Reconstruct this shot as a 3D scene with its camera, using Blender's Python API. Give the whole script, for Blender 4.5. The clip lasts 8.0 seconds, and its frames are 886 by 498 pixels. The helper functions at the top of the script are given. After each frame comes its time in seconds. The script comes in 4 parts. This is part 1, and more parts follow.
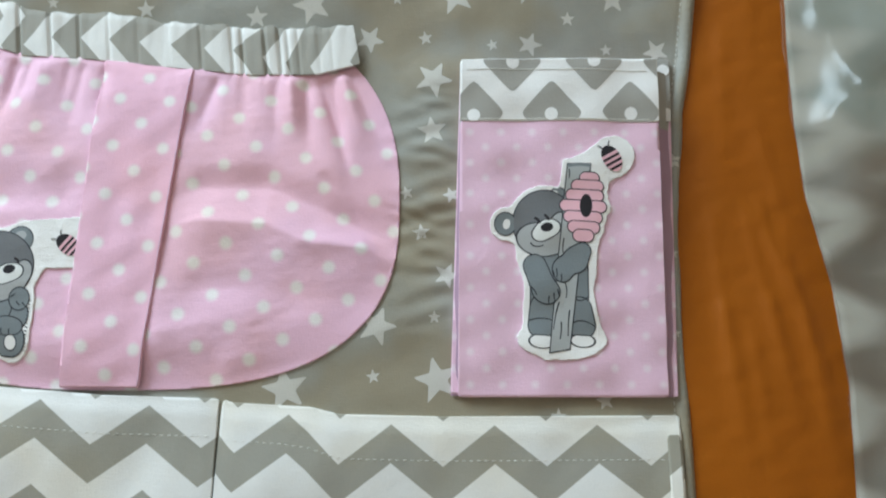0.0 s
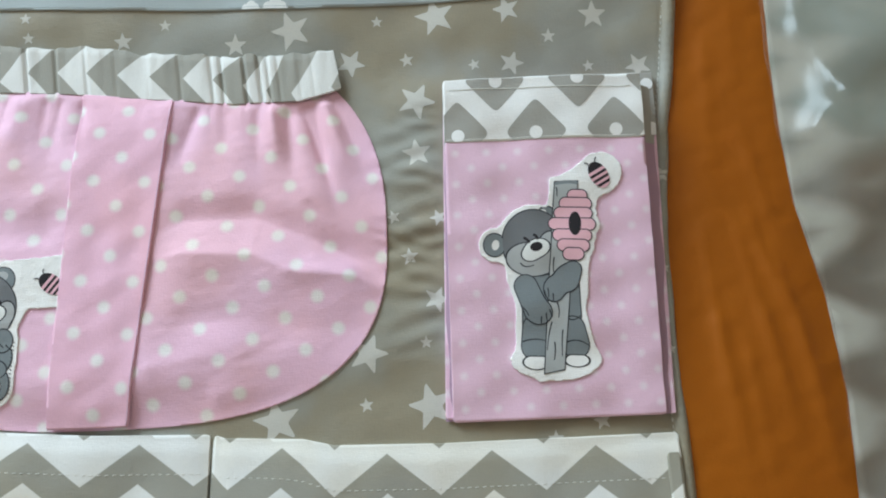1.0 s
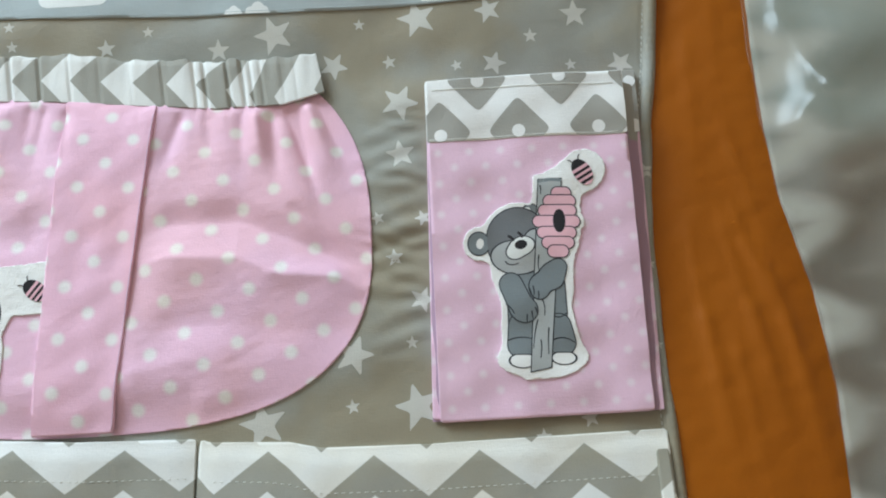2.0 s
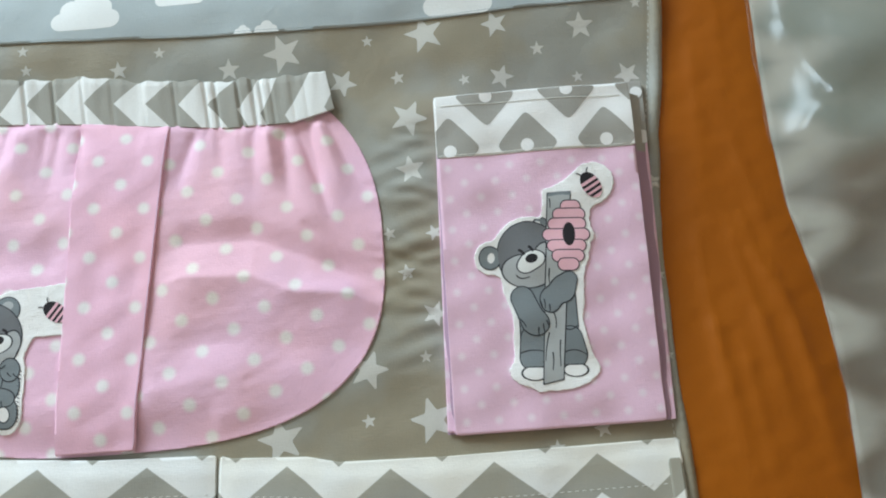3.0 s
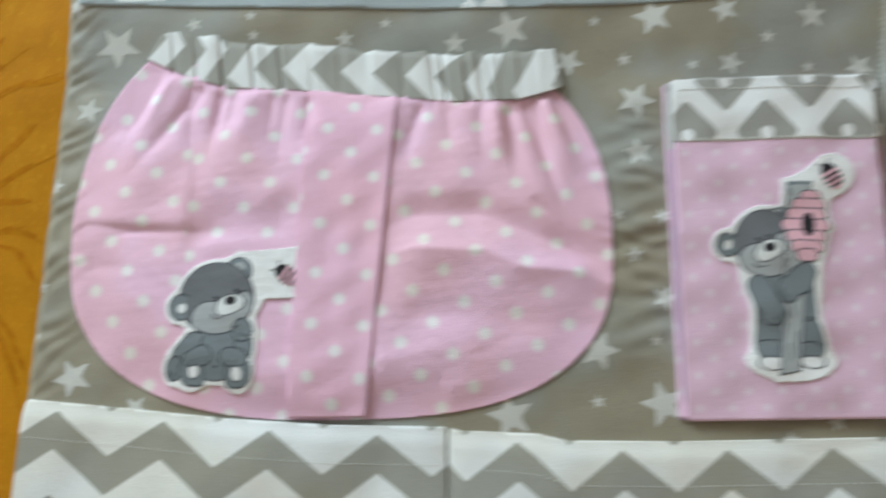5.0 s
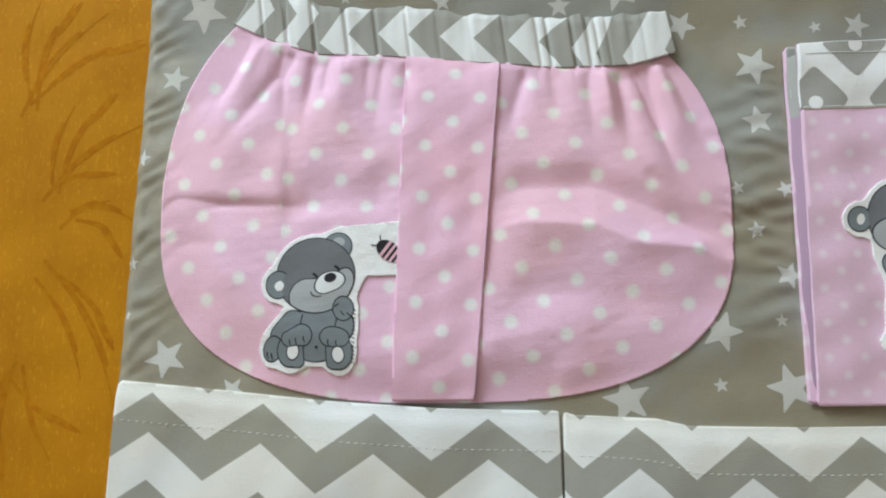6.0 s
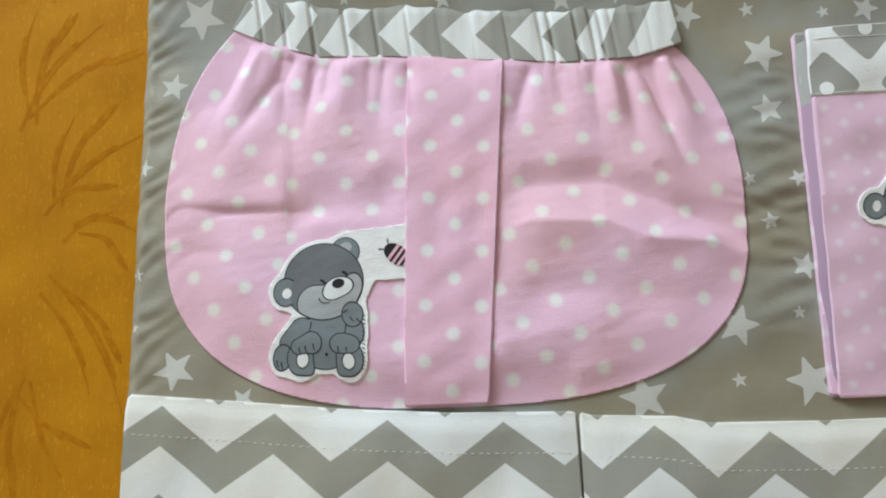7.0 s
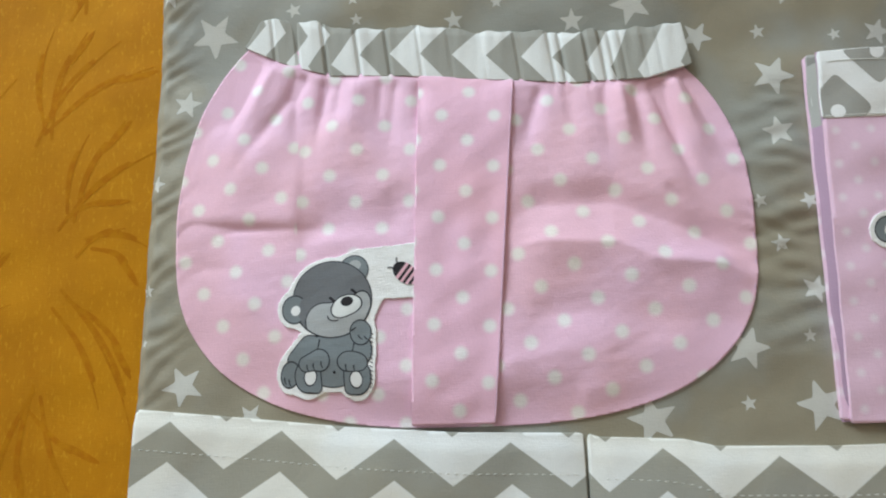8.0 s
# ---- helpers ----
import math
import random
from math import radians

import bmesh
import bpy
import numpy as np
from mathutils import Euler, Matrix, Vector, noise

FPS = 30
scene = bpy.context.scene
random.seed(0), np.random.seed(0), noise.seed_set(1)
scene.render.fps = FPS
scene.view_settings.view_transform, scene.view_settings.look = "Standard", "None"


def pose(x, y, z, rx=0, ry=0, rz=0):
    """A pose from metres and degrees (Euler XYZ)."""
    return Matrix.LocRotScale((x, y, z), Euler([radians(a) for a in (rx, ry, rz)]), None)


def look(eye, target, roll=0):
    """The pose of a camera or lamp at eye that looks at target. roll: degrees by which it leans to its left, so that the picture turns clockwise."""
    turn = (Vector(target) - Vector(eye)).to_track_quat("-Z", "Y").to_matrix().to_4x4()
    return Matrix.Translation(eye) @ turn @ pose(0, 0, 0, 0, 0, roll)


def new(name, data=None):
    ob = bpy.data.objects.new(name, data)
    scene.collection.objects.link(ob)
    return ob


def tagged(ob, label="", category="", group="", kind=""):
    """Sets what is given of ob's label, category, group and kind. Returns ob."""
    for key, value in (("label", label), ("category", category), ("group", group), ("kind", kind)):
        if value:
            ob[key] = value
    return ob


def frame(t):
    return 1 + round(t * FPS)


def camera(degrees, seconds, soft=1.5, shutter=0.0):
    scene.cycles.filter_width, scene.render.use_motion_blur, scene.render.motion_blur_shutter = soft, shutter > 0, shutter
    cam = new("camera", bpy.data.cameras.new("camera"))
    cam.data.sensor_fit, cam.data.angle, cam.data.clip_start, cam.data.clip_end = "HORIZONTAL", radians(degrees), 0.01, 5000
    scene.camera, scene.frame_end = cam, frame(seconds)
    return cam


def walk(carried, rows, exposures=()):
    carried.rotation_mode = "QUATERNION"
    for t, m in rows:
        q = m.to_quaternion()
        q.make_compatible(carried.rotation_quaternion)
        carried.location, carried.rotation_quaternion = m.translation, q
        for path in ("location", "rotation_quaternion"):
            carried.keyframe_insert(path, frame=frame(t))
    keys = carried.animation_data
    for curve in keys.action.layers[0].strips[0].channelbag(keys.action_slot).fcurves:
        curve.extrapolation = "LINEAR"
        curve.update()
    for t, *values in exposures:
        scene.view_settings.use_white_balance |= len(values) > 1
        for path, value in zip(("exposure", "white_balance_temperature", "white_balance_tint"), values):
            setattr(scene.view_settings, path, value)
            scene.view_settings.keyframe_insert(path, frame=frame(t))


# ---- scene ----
cam = camera(60.0, 8.0, soft=2.0, shutter=0.75)
PATH = [
    (0, (0.004, -0.011, 0.498), (0.022, 0.408, -1.458), 2.6),
    (0.5, (0.005, -0.012, 0.502), (0.023, 0.449, -1.444), 1.5),
    (1, (0.006, -0.002, 0.494), (0.046, 0.445, -1.455), 2.9),
    (1.5, (0.005, -0.008, 0.502), (0.041, 0.469, -1.44), 1.8),
    (1.7, (0.015, -0.011, 0.49), (0.058, 0.469, -1.451), 2.4),
    (2.8, (0.017, -0.001, 0.499), (0.032, 0.481, -1.442), -2.5),
    (3, (0.015, 0.003, 0.501), (0.031, 0.462, -1.446), -2.2),
    (3.5, (0.017, 0.0, 0.505), (0.053, 0.472, -1.438), 0.5),
    (4, (0.023, -0.003, 0.509), (0.073, 0.495, -1.427), 2.1),
    (4.2, (0.007, -0.006, 0.509), (0.057, 0.5, -1.425), 3.0),
    (4.5, (-0.032, -0.01, 0.519), (-0.028, 0.495, -1.417), 0.2),
    (4.8, (-0.08, -0.004, 0.513), (-0.143, 0.452, -1.433), -7.9),
    (5, (-0.124, -0.002, 0.498), (-0.16, 0.449, -1.45), -5.5),
    (5.2, (-0.154, -0.006, 0.488), (-0.203, 0.421, -1.465), -6.5),
    (6.3, (-0.185, 0.003, 0.472), (-0.274, 0.41, -1.485), -14.0),
    (6.5, (-0.182, 0.004, 0.475), (-0.282, 0.431, -1.476), -15.5),
    (7, (-0.187, 0.004, 0.466), (-0.272, 0.405, -1.491), -14.6),
    (7.5, (-0.179, 0.006, 0.472), (-0.283, 0.427, -1.48), -16.7),
    (8, (-0.185, 0.006, 0.467), (-0.299, 0.447, -1.48), -16.5),
]
walk(cam, [(t, look(eye, target, roll)) for t, eye, target, roll in PATH],
     exposures=[(0.0, 0.07, 6300, 8), (1.5, 0.09, 6300, 8), (3.0, 0.14, 6350, 8), (4.0, 0.13, 6350, 8), (5.0, -0.06, 6350, 8), (6.3, -0.04, 6500, 10), (8.0, -0.05, 6500, 10)])

# ---- light ----
world = bpy.data.worlds.new("sky")
scene.world = world
world.use_nodes = True
wn = world.node_tree
sky = wn.nodes.new("ShaderNodeTexSky")
sky.sky_type, sky.sun_disc = "NISHITA", False
sky.sun_elevation, sky.sun_rotation = radians(40), radians(60)
wn.nodes["Background"].inputs["Strength"].default_value = 0.1
wn.links.new(sky.outputs[0], wn.nodes["Background"].inputs["Color"])

win = bpy.data.lights.new("window_light", "AREA")
win.shape, win.size, win.size_y, win.energy, win.color = "RECTANGLE", 1.7, 1.4, 120.0, (0.80, 0.975, 1.09)
window_light = new("window_light", win)
window_light.matrix_world = look((-1.75, 2.42, 1.30), (-0.1, 0.1, 0.0))


# ---- materials ----
class Nodes:
    """A small helper for node trees."""

    def __init__(self, name):
        self.mat = bpy.data.materials.new(name)
        self.mat.use_nodes = True
        self.tree = self.mat.node_tree
        self.shader = self.tree.nodes["Principled BSDF"]

    def add(self, kind, **sockets):
        node = self.tree.nodes.new(kind)
        for key, value in sockets.items():
            self.put(node, key, value)
        return node

    def put(self, node, key, value):
        socket = node.inputs[int(key[1:])] if key[0] == "i" and key[1:].isdigit() else node.inputs[key.replace("_", " ")]
        if isinstance(value, bpy.types.NodeSocket):
            self.tree.links.new(value, socket)
        else:
            socket.default_value = value

    def math(self, op, a, b=0.0, c=0.0):
        node = self.tree.nodes.new("ShaderNodeMath")
        node.operation = op
        for n, v in enumerate((a, b, c)):
            self.put(node, "i%d" % n, v)
        return node.outputs[0]

    def vec(self, op, a, b=(0, 0, 0), scale=1.0):
        node = self.tree.nodes.new("ShaderNodeVectorMath")
        node.operation = op
        self.put(node, "i0", a)
        self.put(node, "i1", b)
        self.put(node, "i3", scale)
        return node.outputs["Value"] if op == "LENGTH" else node.outputs["Vector"]

    def mix(self, factor, a, b, blend="MIX"):
        node = self.tree.nodes.new("ShaderNodeMix")
        node.data_type, node.blend_type = "RGBA", blend
        self.put(node, "i0", factor)
        self.put(node, "i6", a if isinstance(a, bpy.types.NodeSocket) else (*a, 1))
        self.put(node, "i7", b if isinstance(b, bpy.types.NodeSocket) else (*b, 1))
        return node.outputs[2]

    def step(self, value, low, high):
        """0 below low, 1 above high."""
        node = self.tree.nodes.new("ShaderNodeMapRange")
        node.interpolation_type = "SMOOTHSTEP"
        self.put(node, "Value", value)
        self.put(node, "From Min", low)
        self.put(node, "From Max", high)
        return node.outputs[0]

    def noise(self, scale, detail=3.0, where=None, stretch=(1, 1, 1)):
        place = where or self.add("ShaderNodeTexCoord").outputs["Object"]
        if stretch != (1, 1, 1):
            place = self.vec("MULTIPLY", place, stretch)
        return self.add("ShaderNodeTexNoise", Vector=place, Scale=scale, Detail=detail).outputs["Fac"]

    def uv(self):
        return self.add("ShaderNodeTexCoord").outputs["UV"]


def cloth(name, colour=None, paint=None, rough=0.9, sheen=0.12, weave=0.25, blotch=0.12, specular=0.25, shade_tint=None):
    """Woven cloth: a base colour, or what paint() makes of the nodes, with threads, soft blotches and a little sheen."""
    n = Nodes(name)
    base = paint(n) if paint else (*colour, 1)
    place = n.add("ShaderNodeTexCoord").outputs["Object"]
    big = n.noise(28.0, 3.0, place)
    fine = n.noise(900.0, 2.0, place)
    shade = n.math("MULTIPLY_ADD", n.math("SUBTRACT", big, 0.5), blotch * 2, 1.0)
    shade = n.math("MULTIPLY_ADD", n.math("SUBTRACT", fine, 0.5), 0.10, shade)
    tone = n.add("ShaderNodeCombineColor", Red=shade, Green=shade, Blue=shade).outputs[0]
    colour_out = n.mix(1.0, base if isinstance(base, bpy.types.NodeSocket) else base[:3], tone, "MULTIPLY")
    # Warm shade of slopes off the window, painted into the colour in random patches.
    if shade_tint:
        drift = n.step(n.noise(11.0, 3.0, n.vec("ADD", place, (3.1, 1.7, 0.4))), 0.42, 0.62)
        colour_out = n.mix(1.0, colour_out, n.mix(drift, (1, 1, 1), shade_tint), "MULTIPLY")
    n.put(n.shader, "Base Color", colour_out)
    n.put(n.shader, "Roughness", rough)
    n.put(n.shader, "Specular IOR Level", specular)
    n.put(n.shader, "Sheen Weight", sheen)
    n.put(n.shader, "Sheen Roughness", 0.4)
    warp = n.noise(1500.0, 1.0, place, (1, 0.12, 1))
    weft = n.noise(1500.0, 1.0, place, (0.12, 1, 1))
    soft = n.noise(120.0, 3.0, place)
    thread = n.math("MULTIPLY_ADD", soft, 2.0, n.math("ADD", warp, weft))
    bump = n.add("ShaderNodeBump", Strength=weave, Distance=0.0006, Height=thread)
    n.put(n.shader, "Normal", bump.outputs[0])
    return n.mat


PINK, SPOT = (0.80, 0.505, 0.635), (0.80, 0.745, 0.735)
GREY, WHITE, BLUE_GREY = (0.285, 0.280, 0.240), (0.725, 0.725, 0.70), (0.39, 0.435, 0.44)


def spots(back, spot, radius, soft=0.06):
    """Round spots at the corners and middles of unit squares of the UV map."""
    def paint(n):
        uv = n.vec("MULTIPLY", n.uv(), (1, 1, 0))
        near = None
        for shift in ((0.5, 0.5, 0), (0, 0, 0)):
            cell = n.vec("FRACTION", n.vec("ADD", uv, shift))
            far = n.vec("LENGTH", n.vec("SUBTRACT", cell, (0.5, 0.5, 0)))
            near = far if near is None else n.math("MINIMUM", near, far)
        return n.mix(n.step(near, radius - soft, radius + soft), spot, back)
    return paint


def zigzag(first, second, share):
    """Zigzag stripes: u counts the teeth, v the stripes."""
    def paint(n):
        parts = n.add("ShaderNodeSeparateXYZ", Vector=n.uv())
        tooth = n.math("PINGPONG", parts.outputs[0], 0.5)
        wave = n.math("FRACT", n.math("ADD", n.math("MULTIPLY", tooth, 0.98), parts.outputs[1]))
        rise = n.math("MULTIPLY", n.step(wave, 0.0, 0.02), n.math("SUBTRACT", 1.0, n.step(wave, share - 0.01, share + 0.01)))
        return n.mix(rise, second, first)
    return paint


M = {
    "grey": cloth("grey_cotton", GREY, blotch=0.14, rough=0.6, specular=0.5, shade_tint=(0.97, 0.86, 0.70)),
    "cloud_cloth": cloth("blue_grey_cotton", BLUE_GREY, blotch=0.08),
    "print_white": cloth("white_print", (0.54, 0.525, 0.475), blotch=0.10),
    "print_cloud": cloth("cloud_print", (0.74, 0.75, 0.73), blotch=0.05),
    "white": cloth("white_cotton", (0.82, 0.815, 0.80), blotch=0.05),
    "felt": cloth("white_felt", (0.86, 0.85, 0.83), rough=1.0, blotch=0.10, weave=0.5),
    "pink_spots": cloth("pink_spotted_cotton", paint=spots(PINK, SPOT, 0.117), blotch=0.05, specular=0.35, shade_tint=(1.0, 0.96, 0.90)),
    "strip_spots": cloth("pink_strap_cotton", paint=spots((0.80, 0.485, 0.605), SPOT, 0.117), blotch=0.06, specular=0.35, shade_tint=(1.0, 0.96, 0.92)),
    "card_spots": cloth("pink_fine_spotted_cotton", paint=spots((0.76, 0.51, 0.63), (0.80, 0.65, 0.72), 0.115, 0.09), blotch=0.06),
    # The pocket's pink cotton with shade put into a darker, purpler colour.
    "shaded_pink": cloth("shaded_pink_cotton", (0.42, 0.275, 0.365), blotch=0.08),
    "pink": cloth("pink_cotton", (0.68, 0.43, 0.55), blotch=0.05),
    "zigzag": cloth("zigzag_cotton", paint=zigzag(WHITE, (0.315, 0.306, 0.262), 0.55), blotch=0.05, specular=0.35, shade_tint=(1.0, 0.965, 0.90)),
    "band": cloth("gathered_zigzag_cotton", paint=zigzag((0.75, 0.75, 0.725), (0.345, 0.335, 0.295), 0.5), blotch=0.08),
    "print_grey": cloth("grey_print", (0.36, 0.35, 0.318), blotch=0.06),
    "ink": cloth("dark_ink", (0.025, 0.022, 0.025), blotch=0.05),
    "line": cloth("slate_ink", (0.035, 0.036, 0.042), blotch=0.05),
    "fur_dark": cloth("slate_grey_print", (0.165, 0.170, 0.178), blotch=0.08),
    "fur": cloth("slate_print", (0.200, 0.225, 0.235), blotch=0.08),
    "fur_light": cloth("light_grey_print", (0.40, 0.41, 0.41), blotch=0.05),
    "plank": cloth("plank_print", (0.42, 0.44, 0.44), blotch=0.12),
    "hive": cloth("rose_print", (0.78, 0.46, 0.52), blotch=0.05),
    "thread": cloth("thread", (0.72, 0.71, 0.66), blotch=0.05),
    "grey_thread": cloth("grey_thread", (0.60, 0.585, 0.53), blotch=0.05),
    "dark_thread": cloth("dark_thread", (0.16, 0.15, 0.13), blotch=0.05),
}


# ---- building helpers ----
def part(name, mesh, material, parent=None, label=""):
    """Links a mesh as one object under a thing or under a part."""
    ob = new(name, mesh)
    mesh.materials.append(material)
    ob.parent = parent
    return tagged(ob, label)


def thing(name, label, category, kind="", group=""):
    return tagged(new(name), label, category, group, kind)


def mesh_of(name, verts, faces, uvs=None, flat_from=None):
    me = bpy.data.meshes.new(name)
    me.from_pydata([tuple(v) for v in verts], [], faces)
    smooth = [flat_from is None or n < flat_from for n in range(len(faces))]
    me.polygons.foreach_set("use_smooth", smooth)
    if uvs is not None:
        layer = me.uv_layers.new(name="UVMap")
        for poly in me.polygons:
            middle = np.mean([verts[i][:2] for i in poly.vertices], axis=0)
            for k in poly.loop_indices:
                x, y, _ = verts[me.loops[k].vertex_index]
                layer.data[k].uv = uvs(x, y, middle[0], middle[1])
    me.update()
    return me


def cut_sheet(name, inside, bounds, pitch, height, lift=0.0, thick=0.0, uvs=None):
    """A sheet of cloth: the part of the plane where inside(x, y) < 0, laid on height(x, y), with cut edges of that thickness."""
    x0, x1, y0, y1 = bounds
    nx, ny = max(2, int((x1 - x0) / pitch) + 1), max(2, int((y1 - y0) / pitch) + 1)
    xs, ys = np.linspace(x0, x1, nx), np.linspace(y0, y1, ny)
    gx, gy = np.meshgrid(xs, ys)
    f = inside(gx, gy) + np.zeros_like(gx)
    f = np.where(np.abs(f) < 1e-9, 1e-9, f)
    verts, faces, made = [], [], {}

    def corner(i, j):
        if (i, j) not in made:
            made[i, j] = len(verts)
            verts.append((xs[i], ys[j]))
        return made[i, j]

    def between(a, b):
        key = (min(a, b), max(a, b))
        if key not in made:
            fa, fb = f[a[1], a[0]], f[b[1], b[0]]
            s = min(0.98, max(0.02, fa / (fa - fb)))
            made[key] = len(verts)
            verts.append((xs[a[0]] + s * (xs[b[0]] - xs[a[0]]), ys[a[1]] + s * (ys[b[1]] - ys[a[1]])))
        return made[key]

    low = f < 0
    any_in = low[:-1, :-1] | low[1:, :-1] | low[:-1, 1:] | low[1:, 1:]
    for j, i in np.argwhere(any_in):
        ring = [(i, j), (i + 1, j), (i + 1, j + 1), (i, j + 1)]
        face = []
        for a, b in zip(ring, ring[1:] + ring[:1]):
            in_a, in_b = low[a[1], a[0]], low[b[1], b[0]]
            if in_a:
                face.append(corner(*a))
            if in_a != in_b:
                face.append(between(a, b))
        if len(face) > 2:
            faces.append(face)
    px, py = np.array(verts).T
    pz = height(px, py) + lift
    points = [(x, y, z) for x, y, z in zip(px, py, pz)]
    tops = len(faces)
    if thick:
        edges = {}
        for face in faces:
            for a, b in zip(face, face[1:] + face[:1]):
                edges[a, b] = edges.get((a, b), 0) + 1
        below = {}
        for a, b in [e for e in edges if (e[1], e[0]) not in edges]:
            for v in (a, b):
                if v not in below:
                    x, y, z = points[v]
                    below[v] = len(points)
                    points.append((x, y, z - thick))
            faces.append([b, a, below[a], below[b]])
    return mesh_of(name, points, faces, uvs, tops)


def ellipse(cx, cy, rx, ry, turn=0.0):
    c, s = math.cos(radians(turn)), math.sin(radians(turn))

    def f(x, y):
        u, v = (x - cx) * c + (y - cy) * s, (y - cy) * c - (x - cx) * s
        return (np.hypot(u / rx, v / ry) - 1) * min(rx, ry)
    return f


def capsule(ax, ay, bx, by, ra, rb=None):
    rb = ra if rb is None else rb

    def f(x, y):
        dx, dy = bx - ax, by - ay
        s = np.clip(((x - ax) * dx + (y - ay) * dy) / (dx * dx + dy * dy), 0, 1)
        return np.hypot(x - ax - s * dx, y - ay - s * dy) - (ra + (rb - ra) * s)
    return f


def union(*shapes):
    return lambda x, y: np.minimum.reduce([f(x, y) for f in shapes])


def both(*shapes):
    return lambda x, y: np.maximum.reduce([f(x, y) for f in shapes])


def grown(shape, by):
    return lambda x, y: shape(x, y) - by


def blended(shapes, k):
    """A union with rounded inner corners."""
    def f(x, y):
        total = sum(np.exp(-s(x, y) / k) for s in shapes)
        return -k * np.log(np.maximum(total, 1e-30))
    return f


def polygon(*corners):
    """A convex polygon, corners counter-clockwise."""
    def f(x, y):
        sides = []
        for (ax, ay), (bx, by) in zip(corners, corners[1:] + corners[:1]):
            length = math.hypot(bx - ax, by - ay)
            sides.append(((x - ax) * (by - ay) - (y - ay) * (bx - ax)) / length)
        return np.maximum.reduce(sides)
    return f


def star(cx, cy, r, turn):
    def f(x, y):
        angle = np.arctan2(y - cy, x - cx) - radians(turn + 90)
        wedge = np.abs((angle / (2 * math.pi) * 5 + 0.5) % 1.0 - 0.5) * 2 * math.pi / 5
        dist = np.hypot(x - cx, y - cy)
        u, v = dist * np.cos(wedge), dist * np.sin(wedge)
        ix, iy = 0.41 * r * math.cos(math.pi / 5), 0.41 * r * math.sin(math.pi / 5)
        ex, ey = ix - r, iy
        return ((u - r) * ey - v * ex) / math.hypot(ex, ey)
    return f


def ripple(seed, waves, length, aniso=(1.0, 1.0)):
    """Smooth random waves, about -1 to 1."""
    rng = np.random.RandomState(seed)
    k = [(rng.normal() * aniso[0], rng.normal() * aniso[1], rng.uniform(0, 6.28)) for _ in range(waves)]
    return lambda x, y: sum(np.sin(6.28 / length * (a * x + b * y) + c) for a, b, c in k) / waves ** 0.5 * 0.8


def smooth(a, b, v):
    s = np.clip((v - a) / (b - a), 0, 1)
    return s * s * (3 - 2 * s)


def bell(v, width):
    return np.exp(-(v / width) ** 2)


# ---- heights of the cloth layers ----
slow = ripple(3, 7, 0.22)
mid = ripple(5, 9, 0.07)
pucker = ripple(8, 9, 0.035, (0.35, 1.0))
pucker_left = ripple(9, 9, 0.030, (0.7, 1.1))


def left_edge(y):
    return np.interp(y, (-0.25, -0.038, 0.023, 0.152, 0.232, 0.297, 0.42), (-0.413, -0.408, -0.404, -0.402, -0.401, -0.399, -0.397))


def right_edge(y):
    return np.interp(y, (-0.25, -0.062, 0.0, 0.051, 0.112, 0.193, 0.236, 0.28, 0.42), (0.170, 0.167, 0.167, 0.166, 0.167, 0.175, 0.183, 0.188, 0.198))


def back_h(x, y):
    """The star-printed backing."""
    z = 0.0014 * slow(x, y) + 0.0007 * mid(x, y)
    drag = np.sin(430 * (y + 0.35 * x) + 4.0 * slow(x, y) + 3.0 * mid(x, y))
    z = z + (0.0014 * pucker(x, y) + 0.0006 * drag) * bell(x + 0.002, 0.022) * smooth(0.03, 0.07, y) * (1 - smooth(0.18, 0.23, y))
    z = z + (0.0011 * pucker_left(x, y) + 0.0004 * np.sin(420 * (y - 0.7 * x) + 3 * mid(x, y))) * bell(x + 0.396, 0.018) * smooth(-0.02, 0.04, y)
    z = z - 0.0045 * (1 - smooth(0.0, 0.006, x - left_edge(y)))
    inset = right_edge(y) - x
    tuck = 0.5 + 0.5 * np.sin(1150 * y + 2.0 * mid(x, y))
    z = z + (0.0020 + 0.0005 * tuck) * bell(inset - 0.0048, 0.0046) - (0.0007 + 0.0006 * tuck) * bell(inset - 0.0105, 0.0013) - 0.0030 * (1 - smooth(0.0, 0.0025, inset))
    z = z + 0.0065 * smooth(0.232, 0.300, y) * (1 - smooth(0.30, 0.36, y))
    z = z + 0.0035 * smooth(-0.010, 0.055, y) * (1 - smooth(0.055, 0.12, y)) * bell(x + 0.035, 0.050)
    return z


POCKET_X, POCKET_Y = -0.202, 0.125


def pocket_shape(x, y):
    """The rounded outline of the pink pocket."""
    right = smooth(-0.26, -0.14, x)
    n = np.where(y < POCKET_Y, 2.6 + 0.2 * right, 2.5)
    b = np.where(y < POCKET_Y, 0.122, 0.170 - 0.023 * right)
    return ((np.abs((x - POCKET_X) / (0.180 + 0.0015 * right)) ** n + np.abs((y - POCKET_Y) / b) ** n) ** (1 / n) - 1) * 0.13


def band_low(x):
    return np.interp(x, (-0.34, -0.314, -0.283, -0.234, -0.177, -0.122, -0.078, -0.048), (0.254, 0.241, 0.231, 0.228, 0.222, 0.217, 0.218, 0.226))


def band_high(x):
    return np.interp(x, (-0.34, -0.303, -0.272, -0.214, -0.172, -0.12, -0.086, -0.055), (0.274, 0.271, 0.264, 0.261, 0.254, 0.252, 0.252, 0.255)) + 0.0010 * np.sin(x * 150 + 2 * np.sin(x * 61)) + 0.0005 * np.sin(x * 390 + 2)


